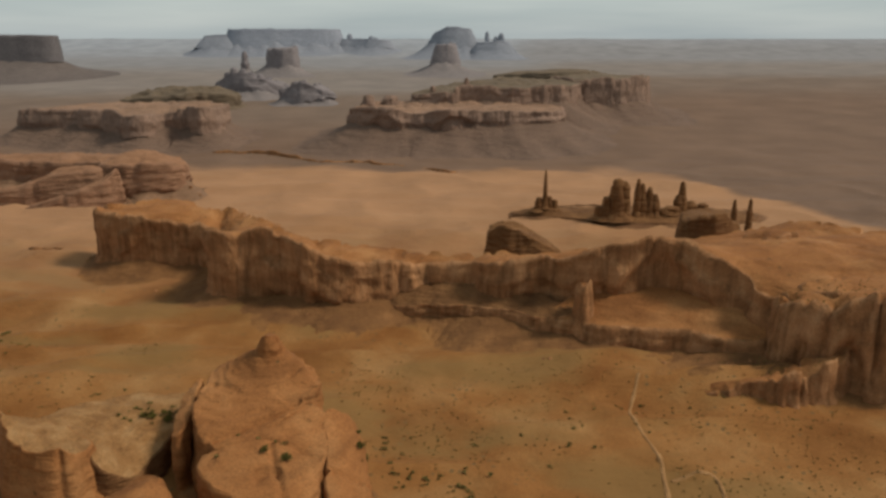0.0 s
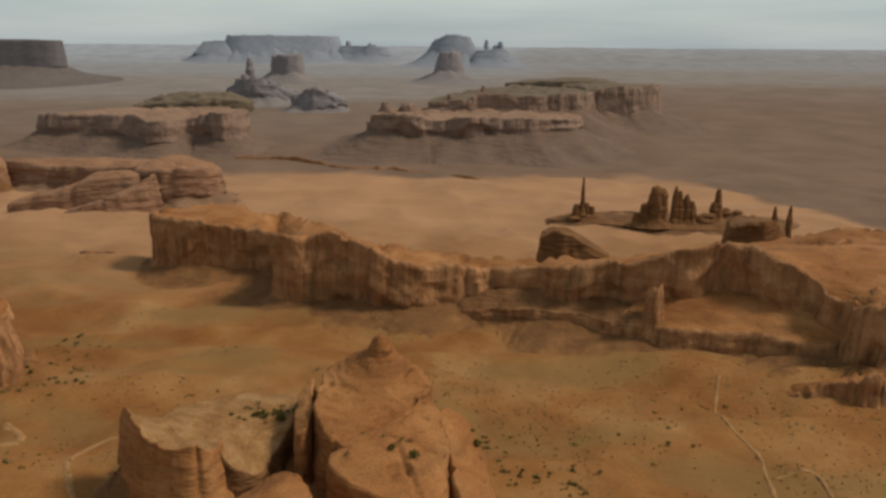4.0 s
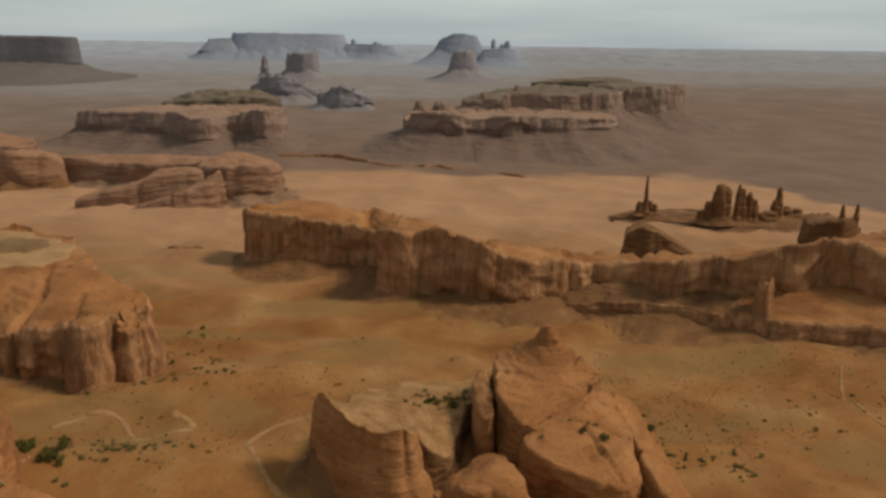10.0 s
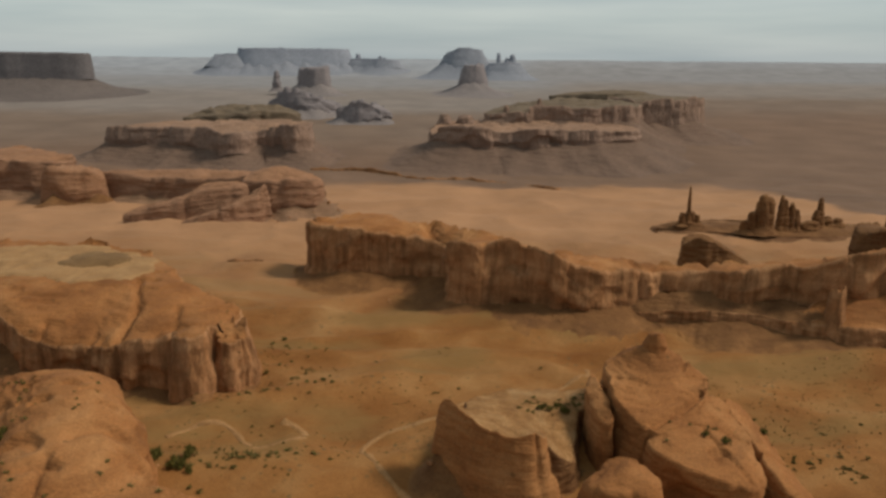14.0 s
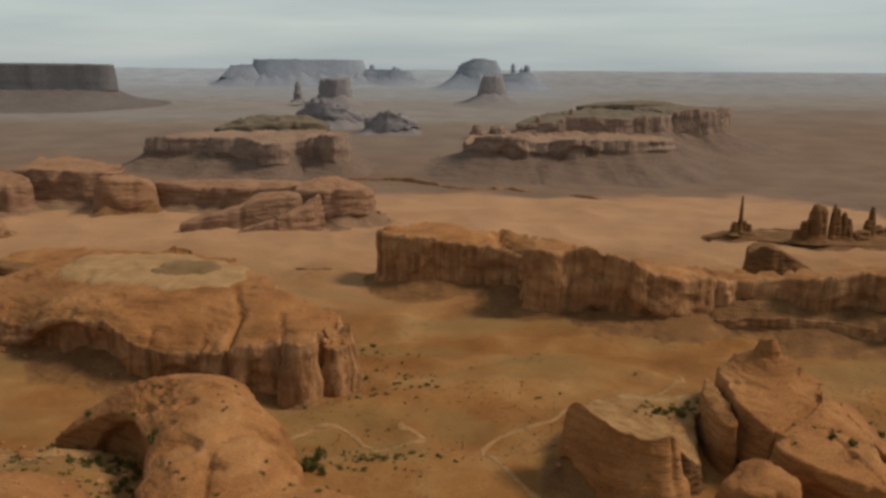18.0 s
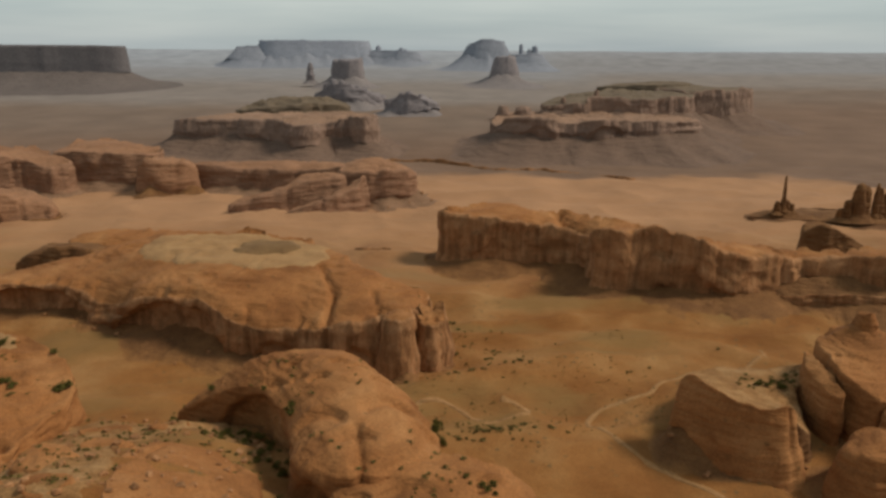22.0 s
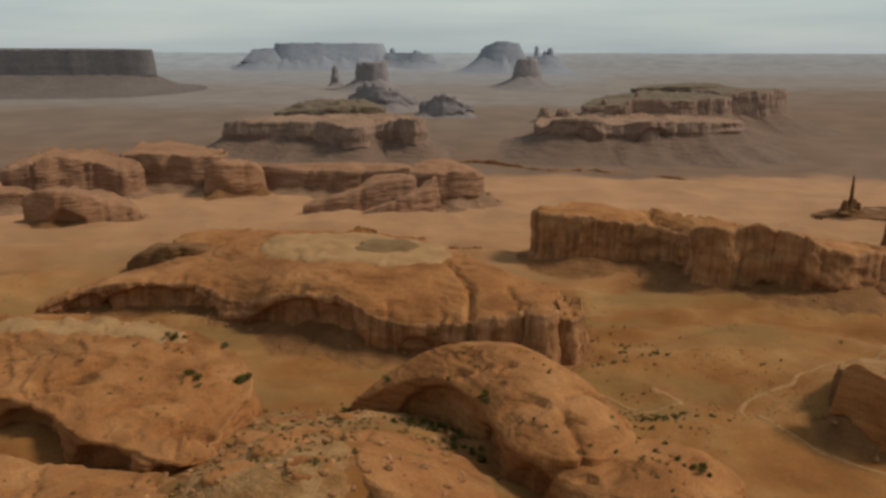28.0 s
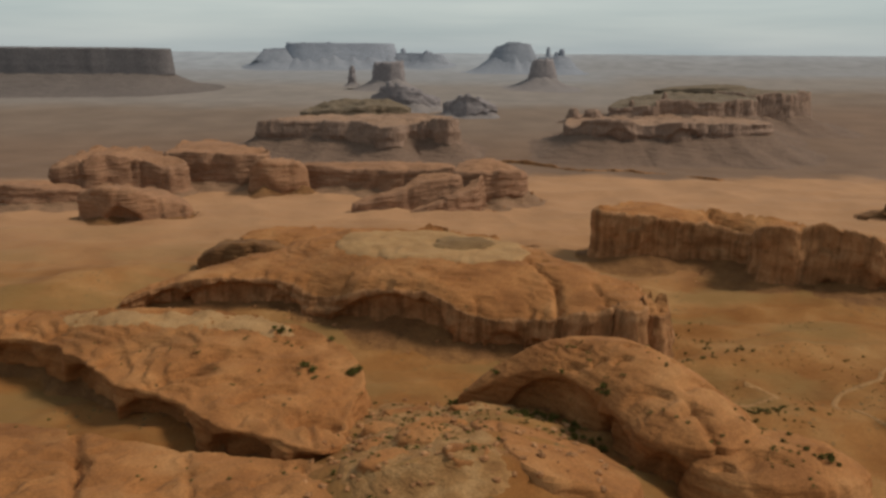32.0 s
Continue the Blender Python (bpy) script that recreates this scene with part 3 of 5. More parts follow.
# the long mesa across the valley
# wide dark apron: scree plus the mesa's painted shadow pool
mesa("long_mesa", "long red sandstone mesa with fluted dark cliffs and an arched alcove",
     [(-297, 650, 52, 8), (-285, 635, 53, 8), (-262, 620, 50, 9), (-218, 617, 47, 9), (-196, 612, 42, 9), (-186, 598, 38, 9), (-183, 574, 46, 9), (-176, 552, 56, 10),
      (-156, 541, 59, 10), (-134, 537, 60, 10), (-108, 525, 57, 10), (-90, 520, 50, 10), (-55, 521, 41, 10), (-5, 530, 36, 10), (46, 508, 46, 12),
      (85, 488, 54, 14), (112, 480, 62, 13), (147, 483, 66, 13), (178, 462, 60, 12), (193, 438, 46, 14), (216, 412, 52, 10),
      (246, 396, 60, 10), (310, 392, 62, 10), (350, 470, 58, 10), (310, 600, 50, 8), (262, 640, 36, 8), (205, 615, 32, 8),
      (130, 560, 40, 8), (60, 545, 40, 8), (-40, 560, 40, 8), (-100, 572, 46, 8), (-140, 605, 52, 8), (-192, 655, 50, 8),
      (-235, 680, 52, 8), (-285, 668, 52, 10)],
     NEAR, step=2.6, rnd=2.0, flute=3.3, bays=3.0, rag=0.9, spread=6.0, bulge=2, reach=22, rough=0.9, seed=11, climb=0.06, batter=0.03, beds=(2.4, 1.0), facets=(90, 10.0), levels=18, cap_step=3.6,
     bumps=[(240, 500, 45, 8), (-230, 650, 30, 3)], joints=[(-180, 560, -194, 660, 5, 8), (-88, 515, -96, 570, 2, 4), (-30, 522, -34, 560, 2, 4), (20, 515, 26, 555, 2, 3)], alcoves=[(147, 483, 40, 0.9, 5)])
mesa("lower_bench", "smooth pink sandstone bench below the arched alcove",
     [(66, 480, 16, 8), (84, 462, 17, 8), (112, 450, 18, 8), (150, 441, 19, 8), (188, 424, 19, 6), (206, 438, 30, 8), (176, 478, 34, 10), (140, 494, 34, 10), (100, 492, 32, 10)],
     NEAR, step=2.2, rnd=3, flute=1.6, spread=2.4, bulge=2, reach=14, rough=0.6, seed=12, rag=0.4, panels=0.4, climb=0.06, beds=(2.6, 0.9), cap_step=2.4, bays=0.8)
mesa("saddle_bench", "low ledge of layered red rock below the saddle",
     [(-34, 516, 9, 4), (0, 508, 13, 5), (40, 492, 15, 6), (72, 472, 16, 7), (84, 480, 22, 8), (50, 510, 24, 8), (0, 530, 22, 8), (-34, 530, 15, 6)],
     (TALUS_SHADE, CLIFF, SCREE_SHADE), step=2.0, rnd=1.0, flute=1.6, bulge=2, reach=10, rough=0.8, seed=19, spread=2.4, rag=0.6, beds=(2.4, 1.0), cap_step=2.2, climb=0.1)
mesa("rock_pinnacle", "pale-topped sandstone pinnacle against the mesa cliff",
     [(86, 469, 40, 10), (90, 463, 45, 10), (95, 467, 43, 10), (96, 473, 38, 10), (90, 476, 39, 10)], NEAR, step=0.9, rnd=0.8, flute=1.2, bulge=2, reach=3, rough=1.0, rag=1.2, bays=1.0, batter=0.14, seed=13, cap_step=1.2, facets=(6, 2.5))
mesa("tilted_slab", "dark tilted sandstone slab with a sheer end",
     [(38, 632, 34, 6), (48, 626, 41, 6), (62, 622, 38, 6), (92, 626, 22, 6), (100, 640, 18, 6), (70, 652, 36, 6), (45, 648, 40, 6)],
     (TALUS_SHADE, TALUS_SHADE, TALUS_SHADE), step=2, rnd=2, flute=1.5, rag=0.35, climb=0.05, bays=1.0, bulge=1, reach=8, seed=14, cap_step=3)
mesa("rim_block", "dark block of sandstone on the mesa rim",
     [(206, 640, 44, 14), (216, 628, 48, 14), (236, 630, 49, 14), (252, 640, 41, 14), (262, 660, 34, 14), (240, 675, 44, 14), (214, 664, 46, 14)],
     (TALUS_SHADE, TALUS_SHADE, TALUS_SHADE), step=2, rnd=2, flute=2.0, rag=0.7, bays=1.4, bulge=2, reach=8, seed=15, cap_step=3)
mesa("arched_knob", "rounded knob with an arched hollow on the rim",
     [(226, 552, 46, 30), (242, 544, 52, 30), (262, 548, 54, 30), (272, 562, 48, 30), (262, 582, 50, 30), (236, 578, 48, 30)],
     NEAR, step=2, rnd=4, flute=1.6, bulge=4, reach=8, seed=18, cap_step=2.5, alcoves=[(262, 548, 9, 0.8, 5)])
mesa("right_bluff", "rounded red bluff with scoured hollows",
     [(196, 425, 46, 8), (212, 398, 52, 6), (236, 382, 58, 4), (270, 376, 62, 4), (300, 400, 64, 4), (280, 440, 62, 6), (230, 445, 56, 8)],
     NEAR, step=1.8, rnd=4, flute=2.6, bulge=3, reach=14, rough=1.0, seed=16, rag=1.2, bays=2.4, panels=1.1, scoops=[(8, 8, 2.2)], facets=(20, 6.0), spread=1.6, cap_step=2.2, beds=(2.4, 1.0, 0.3), levels=16, alcoves=[(206, 406, 9, 0.7, 6), (224, 391, 12, 0.65, 8), (262, 377, 14, 0.75, 8)])
mesa("low_rock_rib", "dark broken rib of red rock stepping down to the sand",
     [(136, 387, 3, 0), (150, 381, 7, 0), (168, 379, 12, 0), (186, 374, 17, 0), (206, 377, 27, 1), (222, 384, 36, 2), (228, 397, 38, 2), (206, 396, 26, 2), (186, 390, 15, 1), (166, 391, 10, 1), (148, 391, 6, 0)],
     (SLICK, CLIFF, SCREE_SHADE), step=1.3, rnd=0.8, flute=1.3, rag=2.2, bulge=1.5, reach=5, rough=1.4, seed=17, cap_step=1.6, bays=1.2, facets=(14, 4.0), scree=False, climb=0.35)

# the broad mesa with the pale crown
broad = mesa("broad_mesa", "broad rounded sandstone mesa with arched cliffs and pale crown",
     [(-705, 502, 7, 2), (-680, 505, 16, 4), (-655, 504, 23, 6), (-610, 500, 27, 8), (-577, 492, 27, 8), (-550, 477, 20, 8), (-530, 462, 25, 9), (-509, 450, 33, 11), (-485, 440, 37, 12),
      (-461, 428, 36, 11), (-446, 417, 29, 9), (-430, 411, 26, 8), (-411, 407, 26, 7), (-390, 400, 29, 6), (-375, 395, 32, 6), (-355, 392, 36, 6), (-340, 394, 40, 6), (-326, 406, 38, 5), (-319, 420, 35, 4),
      (-315, 438, 37, 4), (-336, 456, 43, 4), (-362, 476, 45, 4), (-380, 508, 47, 4), (-420, 554, 49, 4), (-488, 574, 49, 4), (-545, 586, 42, 4), (-620, 572, 26, 3), (-690, 535, 10, 2)],
     NEAR, step=2.4, rnd=1.4, flute=2.2, bulge=7, reach=20, rough=0.9, terrace=0.4, climb=0.04, beds=(2.4, 0.9), lid=49, scoops=[(-430, 428, -100, 16, 12, 2.2), (-352, 410, -70, 12, 10, 2.2), (5, 14, 1.6)], bumps=[(-465, 505, 95, 10)], seed=21, facets=(20, 11.0), spread=3.4, levels=16, cap_step=2.0, bays=0.6,
     joints=[(-381, 392, -377, 428, 2.0, 6), (-377, 428, -391, 472, 1.8, 4), (-431, 408, -433, 426, 1.3, 4), (-345, 390, -352, 428, 1.6, 3.5), (-391, 472, -378, 470, 1.6, 3)],
     alcoves=[(-492, 444, 50, 0.97, 9), (-608, 499, 52, 0.97, 7), (-668, 505, 18, 0.9, 6), (-414, 407, 13, 0.7, 6), (-394, 401, 9, 0.55, 4), (-360, 393, 12, 0.6, 5)])


mesa("end_tower", "fluted red rock tower at the mesa's end",
     [(-344, 389, 39, 5), (-334, 384, 40, 5), (-325, 389, 39, 5), (-327, 402, 40, 5), (-341, 402, 40, 5)], NEAR, step=1.2, rnd=2.6, flute=1.5, bulge=2, reach=5, seed=22, cap_step=1.4, rag=0.5, batter=0.12)
mesa("end_pinnacle", "slender jagged red pinnacle beside the mesa",
     [(-321, 403, 36, 3), (-314, 397, 40, 3), (-307, 402, 36, 3), (-308, 413, 40, 3), (-318, 416, 36, 3)], NEAR, step=1.0, rnd=0.8, flute=1.5, bulge=1, reach=2, seed=23, cap_step=1.2, rag=2.2, bays=2.0, batter=0.18)
# knob coloured dark throughout to stand for its shaded face
mesa("dark_hillock", "rounded rock knob behind the mesa, coloured dark for shade",
     [(-672, 600, 16, 4), (-640, 592, 31, 4), (-605, 592, 30, 4), (-585, 605, 22, 4), (-610, 622, 28, 4), (-655, 622, 26, 4)],
     (TALUS_SHADE, TALUS_SHADE, TALUS_SHADE), step=1.8, rnd=3, flute=1.8, bulge=3, reach=8, scoops=[(3, 8, 1.5)], seed=24, cap_step=2.2, climb=0.06, rag=0.5, panels=0.4)
mesa("red_terrace", "low stepped red rock terrace joining the knob and the mesa",
     [(-604, 612, 24, 4), (-580, 606, 26, 4), (-552, 604, 28, 4), (-524, 612, 30, 4), (-506, 630, 28, 4), (-530, 652, 32, 4), (-590, 654, 33, 4), (-640, 640, 28, 4)],
     NEAR, step=2, rnd=1.5, flute=1.8, bulge=3, reach=14, scoops=[(5, 9, 1.6)], seed=25, cap_step=2.2, beds=(2.0, 1.0), climb=0.06, rag=0.6, panels=0.5, scree=False)

# the foreground spire, its fin and boulders
mesa("spire_rock", "tall blocky orange sandstone spire with deep joints",
     [(-107, 332, 44, 10), (-108, 314, 43, 10), (-107, 298, 39, 10), (-101, 284, 34, 9), (-88, 280, 32, 9), (-76, 291, 34, 8), (-62, 306, 38, 6), (-57, 322, 41, 6), (-62, 338, 44, 6), (-78, 346, 48, 6), (-96, 344, 48, 8)],
     (SLICK, SLICK, SCREE_SHADE), step=1.2, rnd=1.6, flute=1.4, bulge=3.0, reach=6, rough=0.9, seed=31, facets=(26, 6.0), rag=0.3, bays=0.8, batter=0.05, cap_step=1.1, beds=(1.8, 0.7), climb=0.04, bumps=[(-82, 333, 15, 9), (-66, 326, 6, 2)],
     joints=[(-60, 312, -84, 291, 1.3, 4.0), (-84, 291, -97, 283, 1.6, 4.0), (-106, 318, -92, 312, 1.0, 2.0), (-64, 334, -70, 322, 1.0, 2.5)])
mesa("crown_knob", "small pale weathered knob on the spire's tip",
     [(-86, 332, 60, 50), (-82, 328, 61.5, 50), (-78, 331, 61, 50), (-77.5, 336, 60, 50), (-83, 338, 60, 50)], (SLICK, SLICK, SCREE_SHADE), step=0.7, rnd=0.7, flute=0.8, batter=0.45, bulge=2.5, reach=3, rough=0.8, facets=(8, 2.0), seed=37, bays=1.0, rag=0.8, cap_step=0.8, scree=False, climb=0.05)
mesa("sandstone_shoulder", "rounded shoulder of orange sandstone below the spire",
     [(-99, 279, 29, 5), (-95, 266, 29, 5), (-80, 254, 26, 5), (-60, 252, 21, 4), (-50, 266, 22, 4), (-49, 290, 28, 4), (-57, 311, 36, 5), (-82, 296, 34, 6)],
     (SLICK, SLICK, SCREE_SHADE), step=1.2, rnd=2.2, flute=1.5, bulge=4, reach=7, rough=0.8, seed=32, facets=(22, 6.0), rag=0.3, bays=0.8, batter=0.06, cap_step=1.1, beds=(1.6, 0.7), climb=0.05, scoops=[(-72, 272, -60, 7, 8, 3.2), (-66, 292, -40, 5, 5, 1.6)],
     joints=[(-60, 254, -72, 284, 1.2, 2), (-50, 282, -78, 288, 1.0, 1.6)], alcoves=[(-84, 257, 15, 0.75, 6)])
mesa("shoulder_slab", "long sloping sandstone slab beside the spire",
     [(-53, 310, 34, 3), (-50, 288, 27, 3), (-46, 264, 19, 3), (-37, 250, 11, 2), (-28, 256, 7, 2), (-31, 284, 15, 2), (-40, 312, 28, 3)],
     (SLICK, SLICK, SCREE_SHADE), step=1.2, rnd=2, flute=1.2, bulge=2, reach=4, seed=33, facets=(12, 4.0), rag=0.15, bays=0.6, batter=0.08, cap_step=1.2, beds=(1.5, 0.6), joints=[(-50, 276, -30, 282, 1.0, 2)])
mesa("sandstone_fin", "sharp-peaked sandstone wedge with a sheer dark face and a sandy top",
     [(-192, 299, 38, 16), (-189, 293, 44, 20), (-182, 284, 40, 13), (-170, 272, 37, 4), (-158, 267, 37, 2), (-149, 268, 37, 2), (-145, 275, 33, 2), (-148, 288, 31, 2), (-162, 298, 32, 2), (-178, 302, 34, 2)],
     (WASH, SLICK, SCREE_SHADE), step=1.1, rnd=0.6, flute=1.5, bulge=-1.5, reach=8, rough=0.6, seed=34, facets=(6, 4.5), rag=0.35, bays=0.8, batter=0.2, cap_step=1.4, climb=0.04, spread=1.15, joints=[(-169, 266, -170, 276, 1.4, 2), (-150, 262, -152, 276, 1.2, 2)])
# wall in the dark tone: the hollow's shade painted on
mesa("back_block", "sandy scrub-dotted rock bench sloping into a dark hollow",
     [(-178, 302, 32, 2), (-160, 292, 31, 2), (-147, 280, 29, 2), (-138, 279, 21, 2), (-129, 286, 15, 2), (-126, 300, 17, 2), (-122, 318, 22, 2), (-110, 328, 28, 2), (-106, 342, 27, 2), (-120, 353, 20, 1), (-148, 352, 22, 0), (-176, 332, 25, 0)],
     (WASH, TALUS_SHADE, TALUS_SHADE), step=1.3, rnd=1.2, flute=1.4, bulge=0.5, reach=8, rough=0.7, seed=35, cap_step=1.5, bays=0.8, spread=1.0, climb=0.04, rag=0.4, beds=(1.6, 0.6))
mesa("leaning_slab", "narrow orange sandstone slab beside a dark crack",
     [(-118, 303, 33, 3), (-116, 292, 31, 3), (-111, 293, 33, 3), (-111, 314, 38, 3), (-113, 329, 41, 3), (-118, 322, 37, 3)],
     (SLICK, SLICK, SCREE_SHADE), step=1.0, rnd=1.0, flute=1.1, bulge=1.5, reach=4, rough=0.7, seed=38, cap_step=1.2, bays=0.6, rag=0.4, batter=0.04, scree=False, climb=0.05)
mesa("round_boulder", "huge rounded orange sandstone boulder",
     [(-135, 252, 25, 4), (-127, 240, 27, 4), (-112, 239, 28, 4), (-103, 250, 29, 4), (-109, 263, 30, 4), (-124, 266, 27, 4)],
     (SLICK, SLICK, SCREE_SHADE), step=1.2, rnd=4, flute=1.6, bulge=5, reach=9, rough=0.9, seed=36, facets=(22, 5.5), rag=0.3, bays=1.2, batter=0.25, cap_step=1.4, scoops=[(5, 5, 1.2)])

# slickrock domes
mesa("slickrock_dome", "broad orange slickrock dome with a sheer arched face",
     [(-450, 325, 11, 6), (-429, 315, 26, 9), (-408, 304, 35, 11), (-390, 283, 36, 13), (-380, 258, 34, 16), (-375, 236, 34, 18), (-366, 222, 35, 18), (-345, 218, 36, 14),
      (-326, 226, 32, 8), (-315, 238, 29, 3), (-315, 258, 30, 2), (-324, 284, 34, 2), (-342, 309, 37, 2), (-358, 330, 40, 2), (-388, 337, 39, 3), (-424, 335, 24, 4)],
     (SLICK, SLICK, SCREE_SHADE), step=1.4, rnd=1.2, flute=1.5, batter=0.12, bulge=12, reach=11, rough=0.8, terrace=0.4, seed=41, facets=(14, 10.0), rag=0.25, bays=0.8, cap_step=1.25, spread=1.0, climb=0.06, beds=(2.6, 0.75),
     bumps=[(-356, 290, 24, 6), (-400, 318, 18, 4), (-330, 262, 14, 3), (-374, 306, 12, 2)], alcoves=[(-398, 292, 34, 0.97, 7), (-380, 256, 20, 0.9, 6), (-367, 222, 11, 0.85, 6)],
     scoops=[(-380, 294, -95, 5, 5, 3.0), (-370, 290, -90, 6, 6, 3.2), (-352, 298, -80, 6, 6, 3.0), (-340, 272, -70, 15, 14, 4.0), (-362, 262, -110, 13, 13, 3.6), (-324, 284, -40, 7, 7, 3.0), (-350, 244, -80, 10, 9, 3.4), (-318, 256, -50, 9, 8, 2.8), (-384, 310, -100, 5, 5, 2.6), (-362, 302, -85, 5, 5, 2.6), (-342, 288, -75, 6, 5, 2.6), (-392, 300, -120, 8, 7, 2.6)],
     joints=[(-345, 216, -349, 246, 1.6, 3.0), (-306, 250, -326, 258, 1.4, 2)])
mesa("slickrock_lobe", "low flat-topped slickrock lobe with scrubby hollows",
     [(-358, 216, 30, 16), (-344, 202, 30, 14), (-320, 197, 30, 8), (-296, 203, 27, 4), (-278, 217, 22, 2), (-276, 231, 22, 2), (-289, 242, 27, 3), (-309, 245, 31, 5), (-330, 238, 34, 8), (-350, 226, 33, 14)],
     (SLICK, SLICK, SCREE_SHADE), step=1.3, rnd=3.0, flute=1.4, batter=0.3, bulge=4, reach=9, rough=0.7, seed=45, facets=(10, 8.0), rag=0.25, bays=0.8, cap_step=1.2, spread=1.0, climb=0.05, beds=(2.0, 0.8),
     scoops=[(-330, 220, -75, 14, 12, 3.0), (-300, 226, -40, 10, 9, 3.0), (-346, 214, -100, 6, 7, 3.2)])
mesa("gully_mound", "smooth orange sandstone mound in the gully",
     [(-449, 264, 26, 18), (-447, 242, 34, 24), (-441, 216, 42, 30), (-432, 186, 46, 32), (-396, 180, 38, 20), (-383, 204, 31, 14), (-387, 230, 26, 12), (-401, 254, 22, 12), (-420, 274, 19, 10), (-438, 278, 20, 10)],
     (SLICK, SLICK, SCREE_SHADE), step=1.4, rnd=3.0, flute=1.4, batter=0.25, bulge=4, reach=12, rough=0.9, seed=42, facets=(12, 8.0), rag=0.2, bays=0.7, cap_step=1.4, scree=False, scoops=[(-420, 232, -60, 9, 9, 1.5), (4, 7, 1.2)], beds=(1.7, 0.6), joints=[(-444, 250, -424, 222, 1.3, 2.5), (-440, 216, -436, 262, 1.5, 2)])
shelf = mesa("slickrock_shelf", "wide layered slickrock shelf with a scalloped shaded edge",
     [(-760, 398, 25, 10), (-735, 380, 26, 11), (-705, 370, 28, 12), (-677, 352, 28, 12), (-650, 326, 28, 12), (-633, 306, 27, 13), (-612, 296, 28, 13), (-591, 282, 28, 14),
      (-565, 258, 28, 16), (-545, 247, 28, 18), (-530, 238, 28, 19), (-514, 240, 25, 17), (-508, 258, 21, 14), (-507, 285, 19, 9), (-502, 318, 22, 7), (-513, 344, 31, 6),
      (-540, 363, 38, 4), (-583, 379, 41, 3), (-625, 391, 41, 3), (-660, 396, 39, 3), (-700, 408, 34, 3), (-755, 422, 28, 3)],
     (SLICK, SLICK, SCREE_SHADE), step=1.7, rnd=1.2, flute=2.0, bulge=4, reach=16, rough=1.1, seed=43, facets=(14, 10.0), rag=0.25, bays=1.1, cap_step=1.6, spread=1.0, terrace=0.7, climb=0.06, beds=(3.0, 1.0, 0.6),
     scoops=[(-528, 278, -65, 17, 17, 6.0), (-556, 298, -60, 24, 15, 4.2), (-585, 334, -65, 26, 14, 3.2), (-606, 316, -60, 26, 14, 3.8), (-640, 350, -60, 26, 14, 3.6), (-690, 384, -60, 24, 12, 3.0), (4, 12, 2.0)],
     alcoves=[(-655, 330, 34, 0.95, 9), (-603, 290, 30, 0.95, 9), (-556, 252, 20, 0.95, 8), (-518, 239, 13, 0.9, 6), (-720, 375, 24, 0.9, 8)], joints=[(-500, 262, -545, 280, 2.0, 3), (-520, 240, -525, 262, 1.6, 2)])


mesa("front_slickrock", "low rounded slickrock apron with shallow hollows",
     [(-730, 306, 13, 5), (-684, 290, 16, 7), (-634, 271, 19, 8), (-588, 252, 21, 11), (-550, 240, 23, 14), (-516, 226, 27, 20), (-497, 206, 30, 24), (-500, 170, 32, 18),
      (-560, 125, 28, 8), (-660, 130, 22, 5), (-750, 210, 15, 4)],
     (SLICK, SLICK, SCREE_SHADE), step=1.8, rnd=2.0, flute=2.0, bulge=6, reach=18, rough=1.6, seed=44, facets=(30, 9.0), rag=0.25, bays=0.8, cap_step=1.8, scree=False, terrace=0.7, beds=(2.6, 1.0, 0.5),
     scoops=[(-624, 246, -120, 18, 16, 4), (-580, 222, -60, 18, 14, 2.6), (-540, 210, -50, 10, 10, 2.4), (-514, 214, -80, 4, 5, 3.5), (-600, 190, -70, 22, 16, 3.6), (14, 12, 2.8)], joints=[(-640, 275, -610, 200, 2.5, 4), (-580, 250, -560, 190, 1.5, 2)])


# totem spires on their dark mound
mesa("spire_mound", "low dark mound that carries the rock spires",
     [(78, 838, 3, 2), (100, 824, 4, 3), (150, 806, 4, 3), (200, 788, 4, 3), (270, 786, 4, 3), (340, 806, 4, 3), (330, 850, 4, 3), (200, 868, 4, 3), (110, 864, 4, 3)],
     (TALUS_SHADE, SANDSCREE, SANDSCREE), step=3, rnd=0.5, flute=1.2, bulge=5, reach=24, rough=0.4, seed=51, spread=9.0, rag=0.1, levels=3, panels=0.1, bays=0.5, climb=0.05, cap_step=4, bumps=[(113, 832, 15, 7), (192, 806, 28, 4), (262, 818, 26, 4)])


